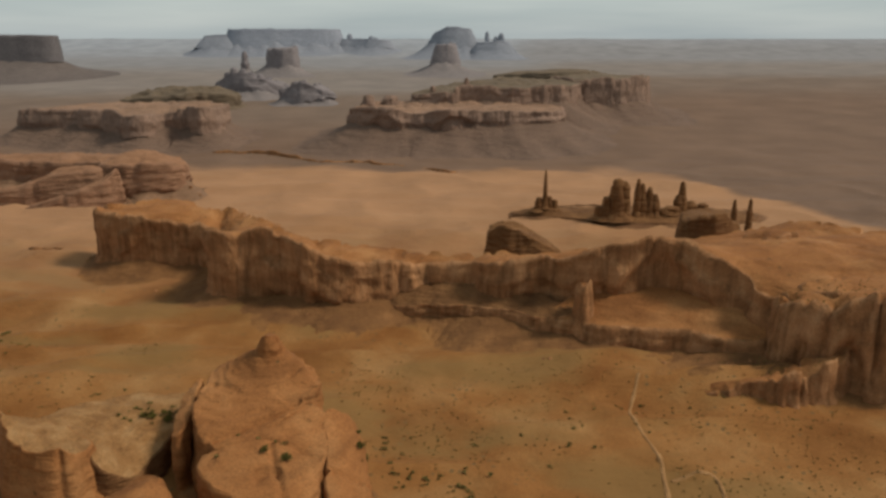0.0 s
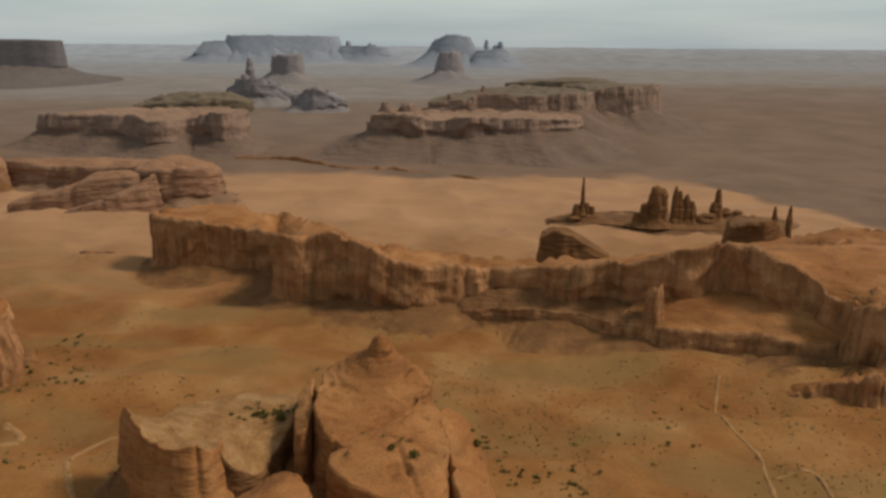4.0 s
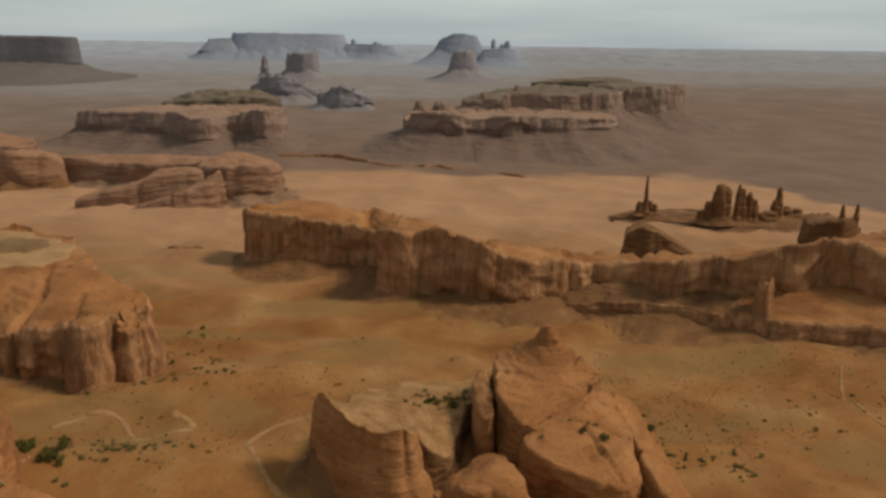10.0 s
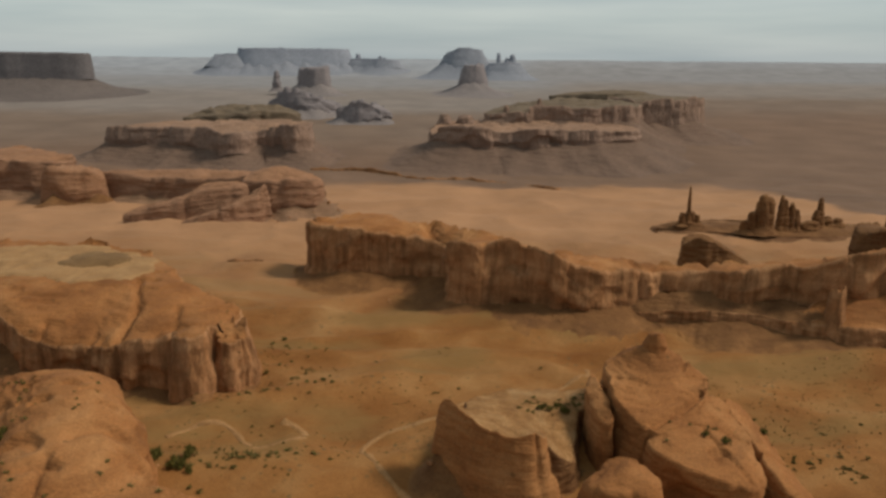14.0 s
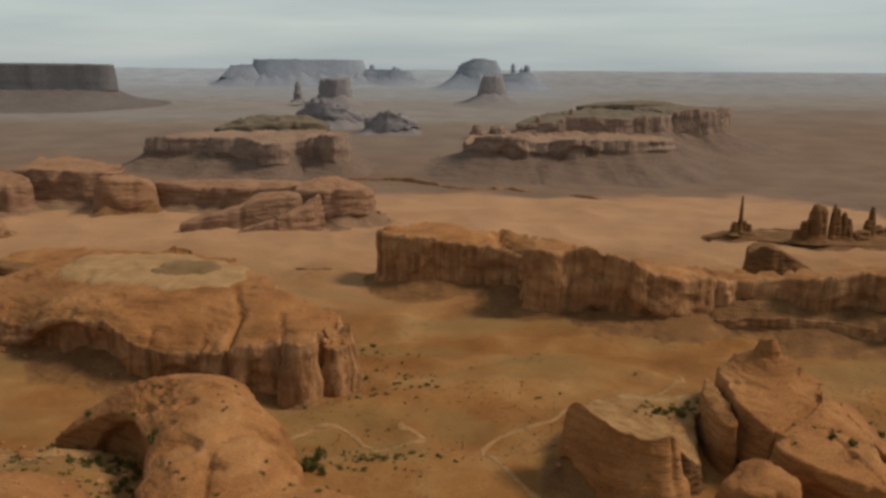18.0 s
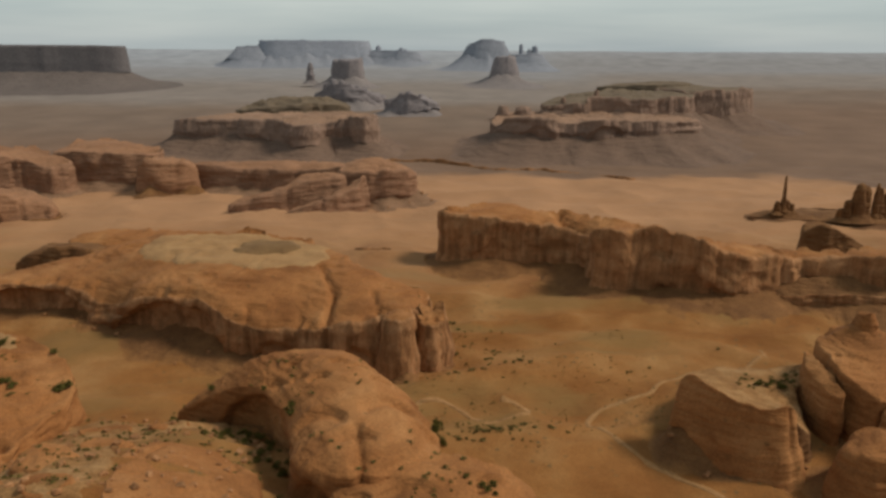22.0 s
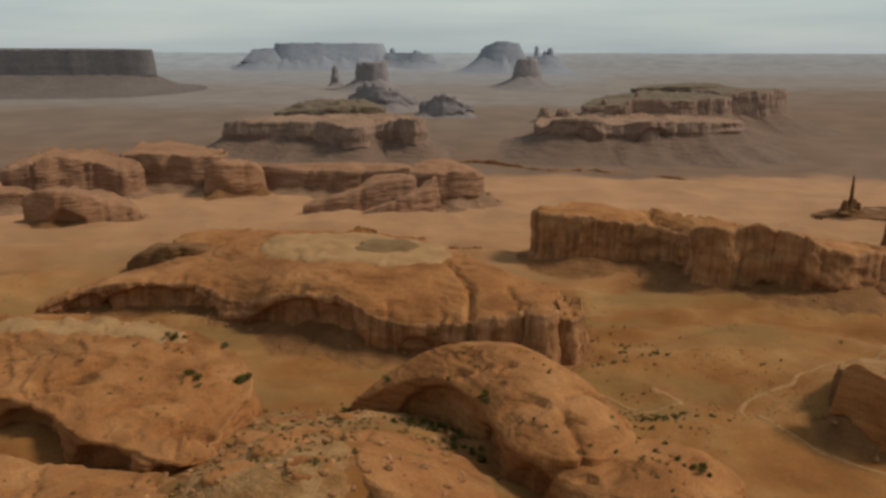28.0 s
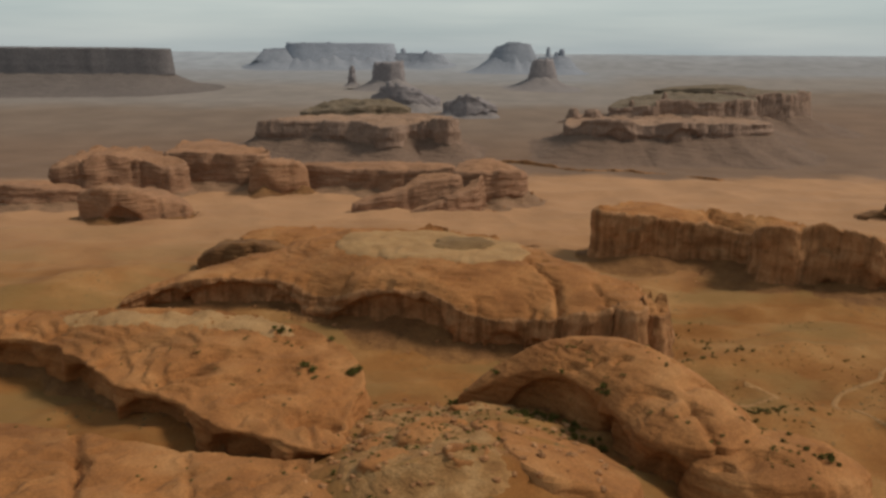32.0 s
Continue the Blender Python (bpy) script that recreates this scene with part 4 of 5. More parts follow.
def spire(name, label, x, y, base, top, rx, ry, seed, lean=0.0, taper=0.55, mats=NEAR, group="", sides=26, waist=1.0):
    """A free-standing pinnacle: stacked uneven blocks that narrow upward."""
    root = thing(name, x, y, base, label, "rock spire", group)
    n, lv = sides, 22
    ang = np.linspace(0, 2 * math.pi, n, endpoint=False)
    rows = []
    for j in range(lv + 1):
        v = j / lv
        z = (top - base) * v
        r = (1 - (1 - taper) * v ** 0.9) * (1 - 0.45 * v ** 7)
        r = r * (1 + waist * 0.12 * float(vnoise(seed * 3.1, v * 5, seed=seed)) + waist * 0.07 * float(vnoise(seed, v * 13, seed=seed + 1)))
        rr = r * (1 + 0.20 * fbm(np.cos(ang) * 1.6 + seed, np.sin(ang) * 1.6, v * 3, seed=seed + 2))
        if j == lv:
            rr = rr * 0.35
        rows.append(np.column_stack([rx * rr * np.cos(ang) + lean * v, ry * rr * np.sin(ang), np.full(n, z)]))
    rows.append(np.column_stack([np.full(n, lean), np.zeros(n), np.full(n, top - base)]))
    part("shaft", np.concatenate(rows), grid_faces(len(rows), n, True), mats[1], root)
    a_rows = []
    for j in range(6):
        v = j / 5
        s = 1.0 + 1.1 * v
        rr = s * (1 + 0.15 * fbm(np.cos(ang) * 2, np.sin(ang) * 2, seed=seed + 8))
        a_rows.append(np.column_stack([rx * rr * np.cos(ang), ry * rr * np.sin(ang), np.full(n, (top - base) * 0.16 * (1 - v) ** 1.4 - 0.8 - 1.5 * v)]))
    part("rubble_foot", np.concatenate(a_rows[::-1]), grid_faces(6, n, True), mats[2], root)
    return root


# spires take the dark tone: their shade is put into the rock colour
spire("totem_spire", "very slender red sandstone totem spire on rubble", 113, 829, 13, 54, 3.0, 3.0, 61, taper=0.45, mats=(TALUS_SHADE, TALUS_SHADE, TALUS_SHADE))
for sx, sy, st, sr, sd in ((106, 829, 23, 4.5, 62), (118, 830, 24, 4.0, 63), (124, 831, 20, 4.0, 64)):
    spire("totem_stub", "short red block at the totem's foot", sx, sy, 10, st, sr, sr, sd, taper=0.8, mats=(TALUS_SHADE, TALUS_SHADE, TALUS_SHADE), group="blocks at the totem's foot")
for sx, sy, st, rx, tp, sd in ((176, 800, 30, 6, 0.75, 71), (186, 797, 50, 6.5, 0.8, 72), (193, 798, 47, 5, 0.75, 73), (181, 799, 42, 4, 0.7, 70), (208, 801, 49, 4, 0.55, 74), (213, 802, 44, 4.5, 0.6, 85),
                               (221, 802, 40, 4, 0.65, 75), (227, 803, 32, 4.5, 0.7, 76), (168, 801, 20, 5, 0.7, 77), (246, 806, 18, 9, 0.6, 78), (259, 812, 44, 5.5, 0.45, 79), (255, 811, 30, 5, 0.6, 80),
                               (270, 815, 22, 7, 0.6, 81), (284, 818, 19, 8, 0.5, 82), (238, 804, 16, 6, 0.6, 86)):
    spire("dancer_spire", "blocky red sandstone pinnacle in a close row", sx, sy, 7, st, 1.3 * rx, rx, sd, taper=tp, mats=(TALUS_SHADE, TALUS_SHADE, TALUS_SHADE), group="row of pinnacles")
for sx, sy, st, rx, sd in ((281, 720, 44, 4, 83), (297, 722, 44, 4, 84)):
    spire("rim_spire", "thin red spire beyond the mesa rim", sx, sy, 4, st, rx, rx, sd, taper=0.5, mats=(TALUS_SHADE, TALUS_SHADE, TALUS_SHADE), group="spires beyond the rim")

# ridge and hills across the sand
mesa("hump_ridge", "humped red rock with a blunt shaded end",
     [(-322, 955, 42, 14), (-334, 928, 46, 14), (-370, 914, 47, 14), (-410, 918, 42, 14), (-424, 940, 46, 12), (-395, 985, 52, 10), (-340, 990, 48, 10)],
     HAZE, step=3.5, rnd=5, rag=0.8, flute=3, bulge=9, reach=16, rough=1.6, scoops=[(10, 12, 4.0)], climb=0.35, seed=91, panels=0.35, beds=(3.0, 1.0), facets=(20, 9.0), spread=1.6, bays=1.5, bumps=[(-372, 948, 18, 5)])
mesa("lens_ridge", "long lens-shaped red rock tongue",
     [(-548, 874, 12, 2), (-510, 878, 24, 3), (-465, 890, 34, 3), (-425, 905, 42, 4), (-410, 930, 44, 4), (-450, 935, 40, 4), (-510, 905, 26, 3), (-550, 886, 14, 2)],
     HAZE, step=3.2, rnd=4, rag=0.8, flute=2.2, bulge=5, reach=12, rough=1.4, scoops=[(14, 9, 3.0)], climb=0.3, facets=(14, 8.0), seed=99, panels=0.35, beds=(3.0, 1.0), spread=1.4, bays=1.5)
mesa("low_fin", "low dark rock fin on the sand",
     [(-482, 858, 3, 1), (-455, 860, 12, 2), (-425, 870, 22, 2), (-396, 886, 34, 3), (-386, 902, 40, 3), (-402, 904, 36, 3), (-440, 884, 18, 2), (-470, 868, 8, 1)],
     HAZE, step=2.5, rnd=2.5, flute=1.8, bulge=1.5, reach=6, climb=0.3, seed=92, panels=0.35, beds=(3.0, 1.0))
mesa("back_ridge", "long low red ridge behind the hump",
     [(-420, 985, 42, 9), (-480, 990, 36, 9), (-560, 1010, 34, 9), (-640, 1030, 38, 9), (-660, 1055, 40, 9), (-560, 1060, 38, 9), (-440, 1030, 44, 9)],
     HAZE, step=4, rnd=3.3, flute=3, rough=1.4, bulge=4, reach=20, scoops=[(16, 14, 4.0)], climb=0.15, facets=(20, 9.0), seed=93, panels=0.35, beds=(3.0, 1.0), bays=1.8, spread=2.2)
mesa("pale_dome", "rounded pale orange rock knob",
     [(-705, 1000, 44, 9), (-680, 985, 50, 9), (-645, 990, 48, 9), (-625, 1015, 40, 9), (-650, 1040, 46, 9), (-695, 1035, 46, 9)], (HAZECAP, HAZECAP, TALUS_SHADE), step=3.5, rnd=6.6, flute=2.4, rough=1.4, bulge=6, reach=16, scoops=[(8, 10, 3.0)], climb=0.15, seed=94, panels=0.35, beds=(3.0, 1.0), bays=1.8, spread=2.2)
mesa("dark_scarp", "dark flat-topped scarp among the hills",
     [(-840, 1050, 52, 15), (-790, 1035, 54, 13), (-730, 1030, 52, 13), (-690, 1050, 48, 11), (-720, 1110, 56, 11), (-820, 1120, 58, 11)], HAZE, step=4, rnd=2.2, flute=3, rough=1.4, bulge=6, reach=30, scoops=[(10, 14, 4.0)], climb=0.15, facets=(14, 10.0), seed=95, panels=0.35, beds=(3.0, 1.0), bays=1.8, spread=2.2)
mesa("block_hill", "broken red block hill with a shaded cleft",
     [(-960, 965, 42, 13), (-915, 955, 52, 13), (-885, 975, 58, 13), (-850, 990, 48, 11), (-810, 985, 44, 11), (-800, 1020, 50, 11), (-880, 1040, 62, 11), (-950, 1020, 54, 11)],
     HAZE, step=3.5, rnd=2.2, flute=3.5, rough=1.4, bulge=6, reach=22, scoops=[(12, 14, 5.0)], climb=0.18, facets=(20, 10.0), seed=96, panels=0.35, beds=(3.0, 1.0), bays=1.8, spread=2.2)
mesa("outlier_dome", "rounded red dome with a shallow cave",
     [(-870, 830, 34, 9), (-835, 812, 44, 9), (-800, 812, 40, 9), (-770, 828, 26, 8), (-740, 838, 16, 7), (-760, 860, 24, 8), (-830, 868, 40, 8)],
     (HAZECAP, HAZECAP, TALUS_SHADE), step=3, rnd=5.5, flute=2.4, rough=1.4, bulge=5, reach=14, scoops=[(10, 10, 4.0)], climb=0.15, facets=(16, 8.0), seed=97, panels=0.35, beds=(3.0, 1.0), bays=1.8, spread=2.2, alcoves=[(-812, 812, 18, 0.6, 12)])
mesa("far_left_block", "dark low block on the sand flat",
     [(-1060, 925, 22, 7), (-1000, 905, 30, 7), (-940, 905, 24, 7), (-900, 925, 20, 7), (-950, 950, 26, 7), (-1040, 955, 28, 7)], HAZE, step=3.5, rnd=2.2, flute=2.6, rough=1.4, bulge=3, reach=14, scoops=[(8, 12, 3.0)], climb=0.15, seed=98, panels=0.35, beds=(3.0, 1.0), bays=1.8, spread=2.2)

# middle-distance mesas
mesa("twin_mesa", "haze-toned flat-topped mesa with a shaded scalloped cliff",
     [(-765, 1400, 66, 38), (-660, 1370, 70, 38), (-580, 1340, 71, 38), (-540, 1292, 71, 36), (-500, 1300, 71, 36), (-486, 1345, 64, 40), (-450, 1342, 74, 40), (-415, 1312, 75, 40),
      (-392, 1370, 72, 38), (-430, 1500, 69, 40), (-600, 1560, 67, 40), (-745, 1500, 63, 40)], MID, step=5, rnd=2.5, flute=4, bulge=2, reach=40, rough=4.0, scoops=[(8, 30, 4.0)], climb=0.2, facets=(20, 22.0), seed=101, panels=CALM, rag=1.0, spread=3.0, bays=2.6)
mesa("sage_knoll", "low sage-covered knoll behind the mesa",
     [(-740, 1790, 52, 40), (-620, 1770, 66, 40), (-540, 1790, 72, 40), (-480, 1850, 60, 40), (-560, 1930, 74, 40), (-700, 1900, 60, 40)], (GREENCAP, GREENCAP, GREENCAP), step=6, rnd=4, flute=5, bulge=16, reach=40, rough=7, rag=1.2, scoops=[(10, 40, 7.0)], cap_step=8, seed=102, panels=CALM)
mesa("lower_tier", "lower tier of a haze-toned mesa with a broad shale skirt",
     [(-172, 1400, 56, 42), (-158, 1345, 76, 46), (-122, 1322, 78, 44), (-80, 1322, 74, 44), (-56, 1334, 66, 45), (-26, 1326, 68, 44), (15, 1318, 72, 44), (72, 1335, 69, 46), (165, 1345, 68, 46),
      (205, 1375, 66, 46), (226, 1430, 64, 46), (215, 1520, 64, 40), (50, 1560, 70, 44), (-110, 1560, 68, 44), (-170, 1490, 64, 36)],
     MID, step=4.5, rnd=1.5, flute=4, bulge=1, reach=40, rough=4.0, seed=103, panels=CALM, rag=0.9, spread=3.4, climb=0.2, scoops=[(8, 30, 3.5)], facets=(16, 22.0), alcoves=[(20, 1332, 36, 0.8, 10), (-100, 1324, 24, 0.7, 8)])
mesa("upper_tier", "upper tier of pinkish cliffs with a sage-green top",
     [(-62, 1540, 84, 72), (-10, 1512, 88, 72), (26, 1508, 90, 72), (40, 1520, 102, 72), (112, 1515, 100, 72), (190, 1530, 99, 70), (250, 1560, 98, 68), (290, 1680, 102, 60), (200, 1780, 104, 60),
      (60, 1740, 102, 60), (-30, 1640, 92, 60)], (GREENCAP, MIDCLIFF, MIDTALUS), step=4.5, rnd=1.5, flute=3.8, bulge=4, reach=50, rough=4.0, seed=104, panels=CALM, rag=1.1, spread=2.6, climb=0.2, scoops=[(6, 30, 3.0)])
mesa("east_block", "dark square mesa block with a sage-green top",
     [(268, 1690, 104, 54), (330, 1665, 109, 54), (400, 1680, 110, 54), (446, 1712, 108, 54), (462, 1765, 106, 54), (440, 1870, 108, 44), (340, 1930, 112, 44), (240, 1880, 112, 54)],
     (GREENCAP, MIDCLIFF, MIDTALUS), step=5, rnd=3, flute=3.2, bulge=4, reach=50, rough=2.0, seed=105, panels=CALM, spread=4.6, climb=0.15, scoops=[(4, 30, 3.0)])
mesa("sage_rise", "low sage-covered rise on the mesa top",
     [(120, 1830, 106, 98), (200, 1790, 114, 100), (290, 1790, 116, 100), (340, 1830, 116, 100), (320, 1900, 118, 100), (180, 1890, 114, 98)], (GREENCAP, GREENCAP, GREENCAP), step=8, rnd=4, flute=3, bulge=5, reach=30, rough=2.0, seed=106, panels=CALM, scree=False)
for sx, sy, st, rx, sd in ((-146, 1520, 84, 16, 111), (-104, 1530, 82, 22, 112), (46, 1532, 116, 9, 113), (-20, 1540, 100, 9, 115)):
    spire("rim_tower", "small haze-toned tower on the mesa rim", sx, sy, 56, st, rx, rx, sd, taper=0.65, mats=MID, group="towers on the rim", waist=0.25)

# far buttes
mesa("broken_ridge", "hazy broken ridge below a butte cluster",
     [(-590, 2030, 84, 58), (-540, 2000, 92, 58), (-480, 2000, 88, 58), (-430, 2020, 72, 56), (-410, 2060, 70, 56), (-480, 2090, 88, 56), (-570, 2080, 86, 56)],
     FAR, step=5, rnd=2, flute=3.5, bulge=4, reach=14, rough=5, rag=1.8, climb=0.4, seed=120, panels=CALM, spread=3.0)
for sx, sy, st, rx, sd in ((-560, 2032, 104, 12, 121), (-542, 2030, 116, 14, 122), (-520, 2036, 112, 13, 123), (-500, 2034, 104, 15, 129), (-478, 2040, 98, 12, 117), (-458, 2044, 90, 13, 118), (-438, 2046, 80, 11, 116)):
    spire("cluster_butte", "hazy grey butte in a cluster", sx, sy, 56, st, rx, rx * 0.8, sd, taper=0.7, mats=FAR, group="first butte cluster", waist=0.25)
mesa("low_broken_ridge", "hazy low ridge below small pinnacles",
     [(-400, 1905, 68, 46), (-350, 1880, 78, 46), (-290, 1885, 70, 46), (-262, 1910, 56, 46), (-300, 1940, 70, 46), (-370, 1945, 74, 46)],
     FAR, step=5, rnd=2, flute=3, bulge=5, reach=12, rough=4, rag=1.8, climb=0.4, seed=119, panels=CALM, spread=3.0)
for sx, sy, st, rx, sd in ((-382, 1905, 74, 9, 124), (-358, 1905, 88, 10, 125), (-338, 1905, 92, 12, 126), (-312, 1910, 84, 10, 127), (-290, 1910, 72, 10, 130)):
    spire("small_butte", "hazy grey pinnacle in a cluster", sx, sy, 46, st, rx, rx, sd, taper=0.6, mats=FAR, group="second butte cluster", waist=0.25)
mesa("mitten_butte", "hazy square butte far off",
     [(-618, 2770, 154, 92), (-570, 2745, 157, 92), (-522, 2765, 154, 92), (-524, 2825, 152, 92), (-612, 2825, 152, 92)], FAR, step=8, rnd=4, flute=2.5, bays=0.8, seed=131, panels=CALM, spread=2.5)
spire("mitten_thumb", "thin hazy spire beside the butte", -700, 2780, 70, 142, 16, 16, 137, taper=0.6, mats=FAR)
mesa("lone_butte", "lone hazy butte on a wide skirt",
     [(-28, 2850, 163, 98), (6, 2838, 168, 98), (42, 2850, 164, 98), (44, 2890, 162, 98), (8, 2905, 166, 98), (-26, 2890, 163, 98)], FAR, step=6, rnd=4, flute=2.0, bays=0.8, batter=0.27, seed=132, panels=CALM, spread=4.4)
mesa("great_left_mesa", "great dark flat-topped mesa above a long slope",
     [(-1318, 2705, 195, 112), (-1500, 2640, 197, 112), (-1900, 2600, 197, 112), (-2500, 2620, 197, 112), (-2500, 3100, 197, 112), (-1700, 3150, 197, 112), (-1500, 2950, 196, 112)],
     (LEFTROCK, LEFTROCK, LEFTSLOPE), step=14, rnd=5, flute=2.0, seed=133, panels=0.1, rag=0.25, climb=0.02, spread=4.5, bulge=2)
mesa("far_mesa", "long mesa on the horizon, coloured blue-grey for haze",
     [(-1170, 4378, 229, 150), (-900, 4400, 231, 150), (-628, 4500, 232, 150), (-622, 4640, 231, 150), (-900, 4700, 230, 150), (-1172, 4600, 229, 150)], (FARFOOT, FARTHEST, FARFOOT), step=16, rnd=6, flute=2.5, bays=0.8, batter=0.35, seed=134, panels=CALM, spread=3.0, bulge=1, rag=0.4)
mesa("far_step", "lower step of the far mesa, coloured blue-grey for haze",
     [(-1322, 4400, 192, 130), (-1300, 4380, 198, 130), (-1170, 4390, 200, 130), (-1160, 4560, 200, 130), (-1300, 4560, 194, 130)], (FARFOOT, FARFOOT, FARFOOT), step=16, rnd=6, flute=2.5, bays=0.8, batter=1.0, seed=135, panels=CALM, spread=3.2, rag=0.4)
mesa("far_dome", "domed butte on the horizon, coloured blue-grey for haze",
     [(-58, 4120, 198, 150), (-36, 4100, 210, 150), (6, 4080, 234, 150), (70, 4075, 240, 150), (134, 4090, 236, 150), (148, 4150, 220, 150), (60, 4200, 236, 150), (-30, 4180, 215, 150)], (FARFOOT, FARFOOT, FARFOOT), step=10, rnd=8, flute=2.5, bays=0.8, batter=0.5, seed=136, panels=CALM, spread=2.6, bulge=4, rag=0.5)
mesa("horizon_step", "low step beside the far mesa, coloured blue-grey for haze",
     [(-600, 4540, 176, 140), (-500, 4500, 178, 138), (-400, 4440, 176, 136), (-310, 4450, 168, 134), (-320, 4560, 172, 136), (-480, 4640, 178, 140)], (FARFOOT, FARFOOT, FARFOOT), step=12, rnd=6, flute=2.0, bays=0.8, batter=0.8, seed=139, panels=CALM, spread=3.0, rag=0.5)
mesa("horizon_bench", "low bench below the horizon buttes, coloured blue-grey for haze",
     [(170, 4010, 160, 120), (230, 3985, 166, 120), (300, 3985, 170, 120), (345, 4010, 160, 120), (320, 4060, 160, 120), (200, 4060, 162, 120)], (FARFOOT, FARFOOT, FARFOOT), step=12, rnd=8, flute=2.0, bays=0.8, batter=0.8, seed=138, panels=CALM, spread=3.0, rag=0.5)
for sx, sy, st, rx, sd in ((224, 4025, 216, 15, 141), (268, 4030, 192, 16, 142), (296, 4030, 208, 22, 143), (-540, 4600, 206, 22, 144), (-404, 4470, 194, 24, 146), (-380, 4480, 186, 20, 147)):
    spire("horizon_butte", "tiny butte on the horizon, coloured blue-grey for haze", sx, sy, 84, st, rx, rx, sd, taper=0.75, mats=LAST, group="buttes on the horizon", waist=0.25)

# ---- fallen blocks on the scree ----


def block_mesh(seed):
    """An angular fallen block: a cut and jittered box."""
    r = np.random.default_rng(seed)
    bm = bmesh.new()
    bmesh.ops.create_icosphere(bm, subdivisions=1, radius=1.0)
    for vert in bm.verts:
        k = 0.75 + 0.4 * r.random()
        vert.co = Vector((max(-0.8, min(0.8, vert.co.x * k)) * 1.3, max(-0.75, min(0.75, vert.co.y * k)), max(-0.6, min(0.65, vert.co.z * k))))
    me = bpy.data.meshes.new("boulder")
    bm.to_mesh(me)
    bm.free()
    me.materials.append(CLIFF)
    return me


BLOCKS = [block_mesh(400 + k) for k in range(5)]
bpy.context.view_layer.update()
for name, count in (("long_mesa", 90), ("broad_mesa", 60), ("right_bluff", 24), ("slickrock_dome", 14), ("sandstone_fin", 12), ("spire_rock", 12), ("hump_ridge", 16)):
    root = bpy.data.objects[name]
    slope = next(c for c in root.children if c.name.startswith("scree_slope"))
    vs = np.array([v.co for v in slope.data.vertices])
    r = np.random.default_rng(len(name))
    row = len(vs) // 9
    for _ in range(count):
        v = vs[r.integers(row, 8 * row)]
        if (v[1] + root.location.y) > root.location.y + 30:
            continue
        ob = new("boulder", BLOCKS[r.integers(5)])
        ob.parent = slope
        s = r.uniform(0.7, 1.9) * (1.6 if name == "hump_ridge" else 1.0)
        ob.matrix_basis = pose(v[0] + r.uniform(-2, 2), v[1] + r.uniform(-2, 2), v[2] + 0.2 * s, r.uniform(-20, 20), r.uniform(-20, 20), r.uniform(0, 360)) @ Matrix.Scale(s, 4)

# ---- wheel tracks ----


def track(points, width, label):
    p = np.array(points, float)
    q = []
    for i in range(len(p) - 1):
        a, b, c, d = p[max(i - 1, 0)], p[i], p[i + 1], p[min(i + 2, len(p) - 1)]
        for t in np.linspace(0, 1, 16, endpoint=False):
            q.append(0.5 * (2 * b + (c - a) * t + (2 * a - 5 * b + 4 * c - d) * t ** 2 + (3 * b - a - 3 * c + d) * t ** 3))
    q = np.array(q + [p[-1]])
    t = np.gradient(q, axis=0)
    t /= np.linalg.norm(t, axis=1)[:, None]
    nrm = np.stack([-t[:, 1], t[:, 0]], 1)
    wob = 1 + 0.3 * vnoise(q[:, 0] / 6, q[:, 1] / 6, seed=8)
    rows = []
    for k, lift in ((-0.7, -0.3), (-0.45, 0.35), (0, 0.45), (0.45, 0.35), (0.7, -0.3)):
        e = q + nrm * (width * k * wob)[:, None]
        rows.append(np.column_stack([e, [ground_top(a, b) + lift for a, b in e]]))
    ob = new("dirt_track", mesh_of("dirt_track", np.concatenate(rows), grid_faces(5, len(q), False), TRACK))
    tagged(ob, label, "dirt track", kind="structure")


track([(-335, 339), (-321, 352), (-306, 352), (-293, 334), (-285, 326), (-274, 327), (-266, 330), (-262, 335), (-263, 341), (-268, 346), (-276, 349)], 3.0, "pale winding dirt track looping on orange sand")
track([(-94, 423), (-99, 405), (-126, 386), (-153, 382), (-180, 365), (-190, 354), (-214, 345), (-228, 333), (-231, 321), (-226, 310), (-213, 287), (-197, 270), (-180, 250)], 2.6, "pale dirt track curving round the fin")
track([(112, 402), (106, 388), (101, 374), (99, 360), (100, 345), (102, 326), (101, 307), (98, 285)], 1.8, "faint pale dirt track across the flat")
track([(104, 306), (121, 309), (124, 300), (122, 285)], 1.6, "short faint bend of dirt track")

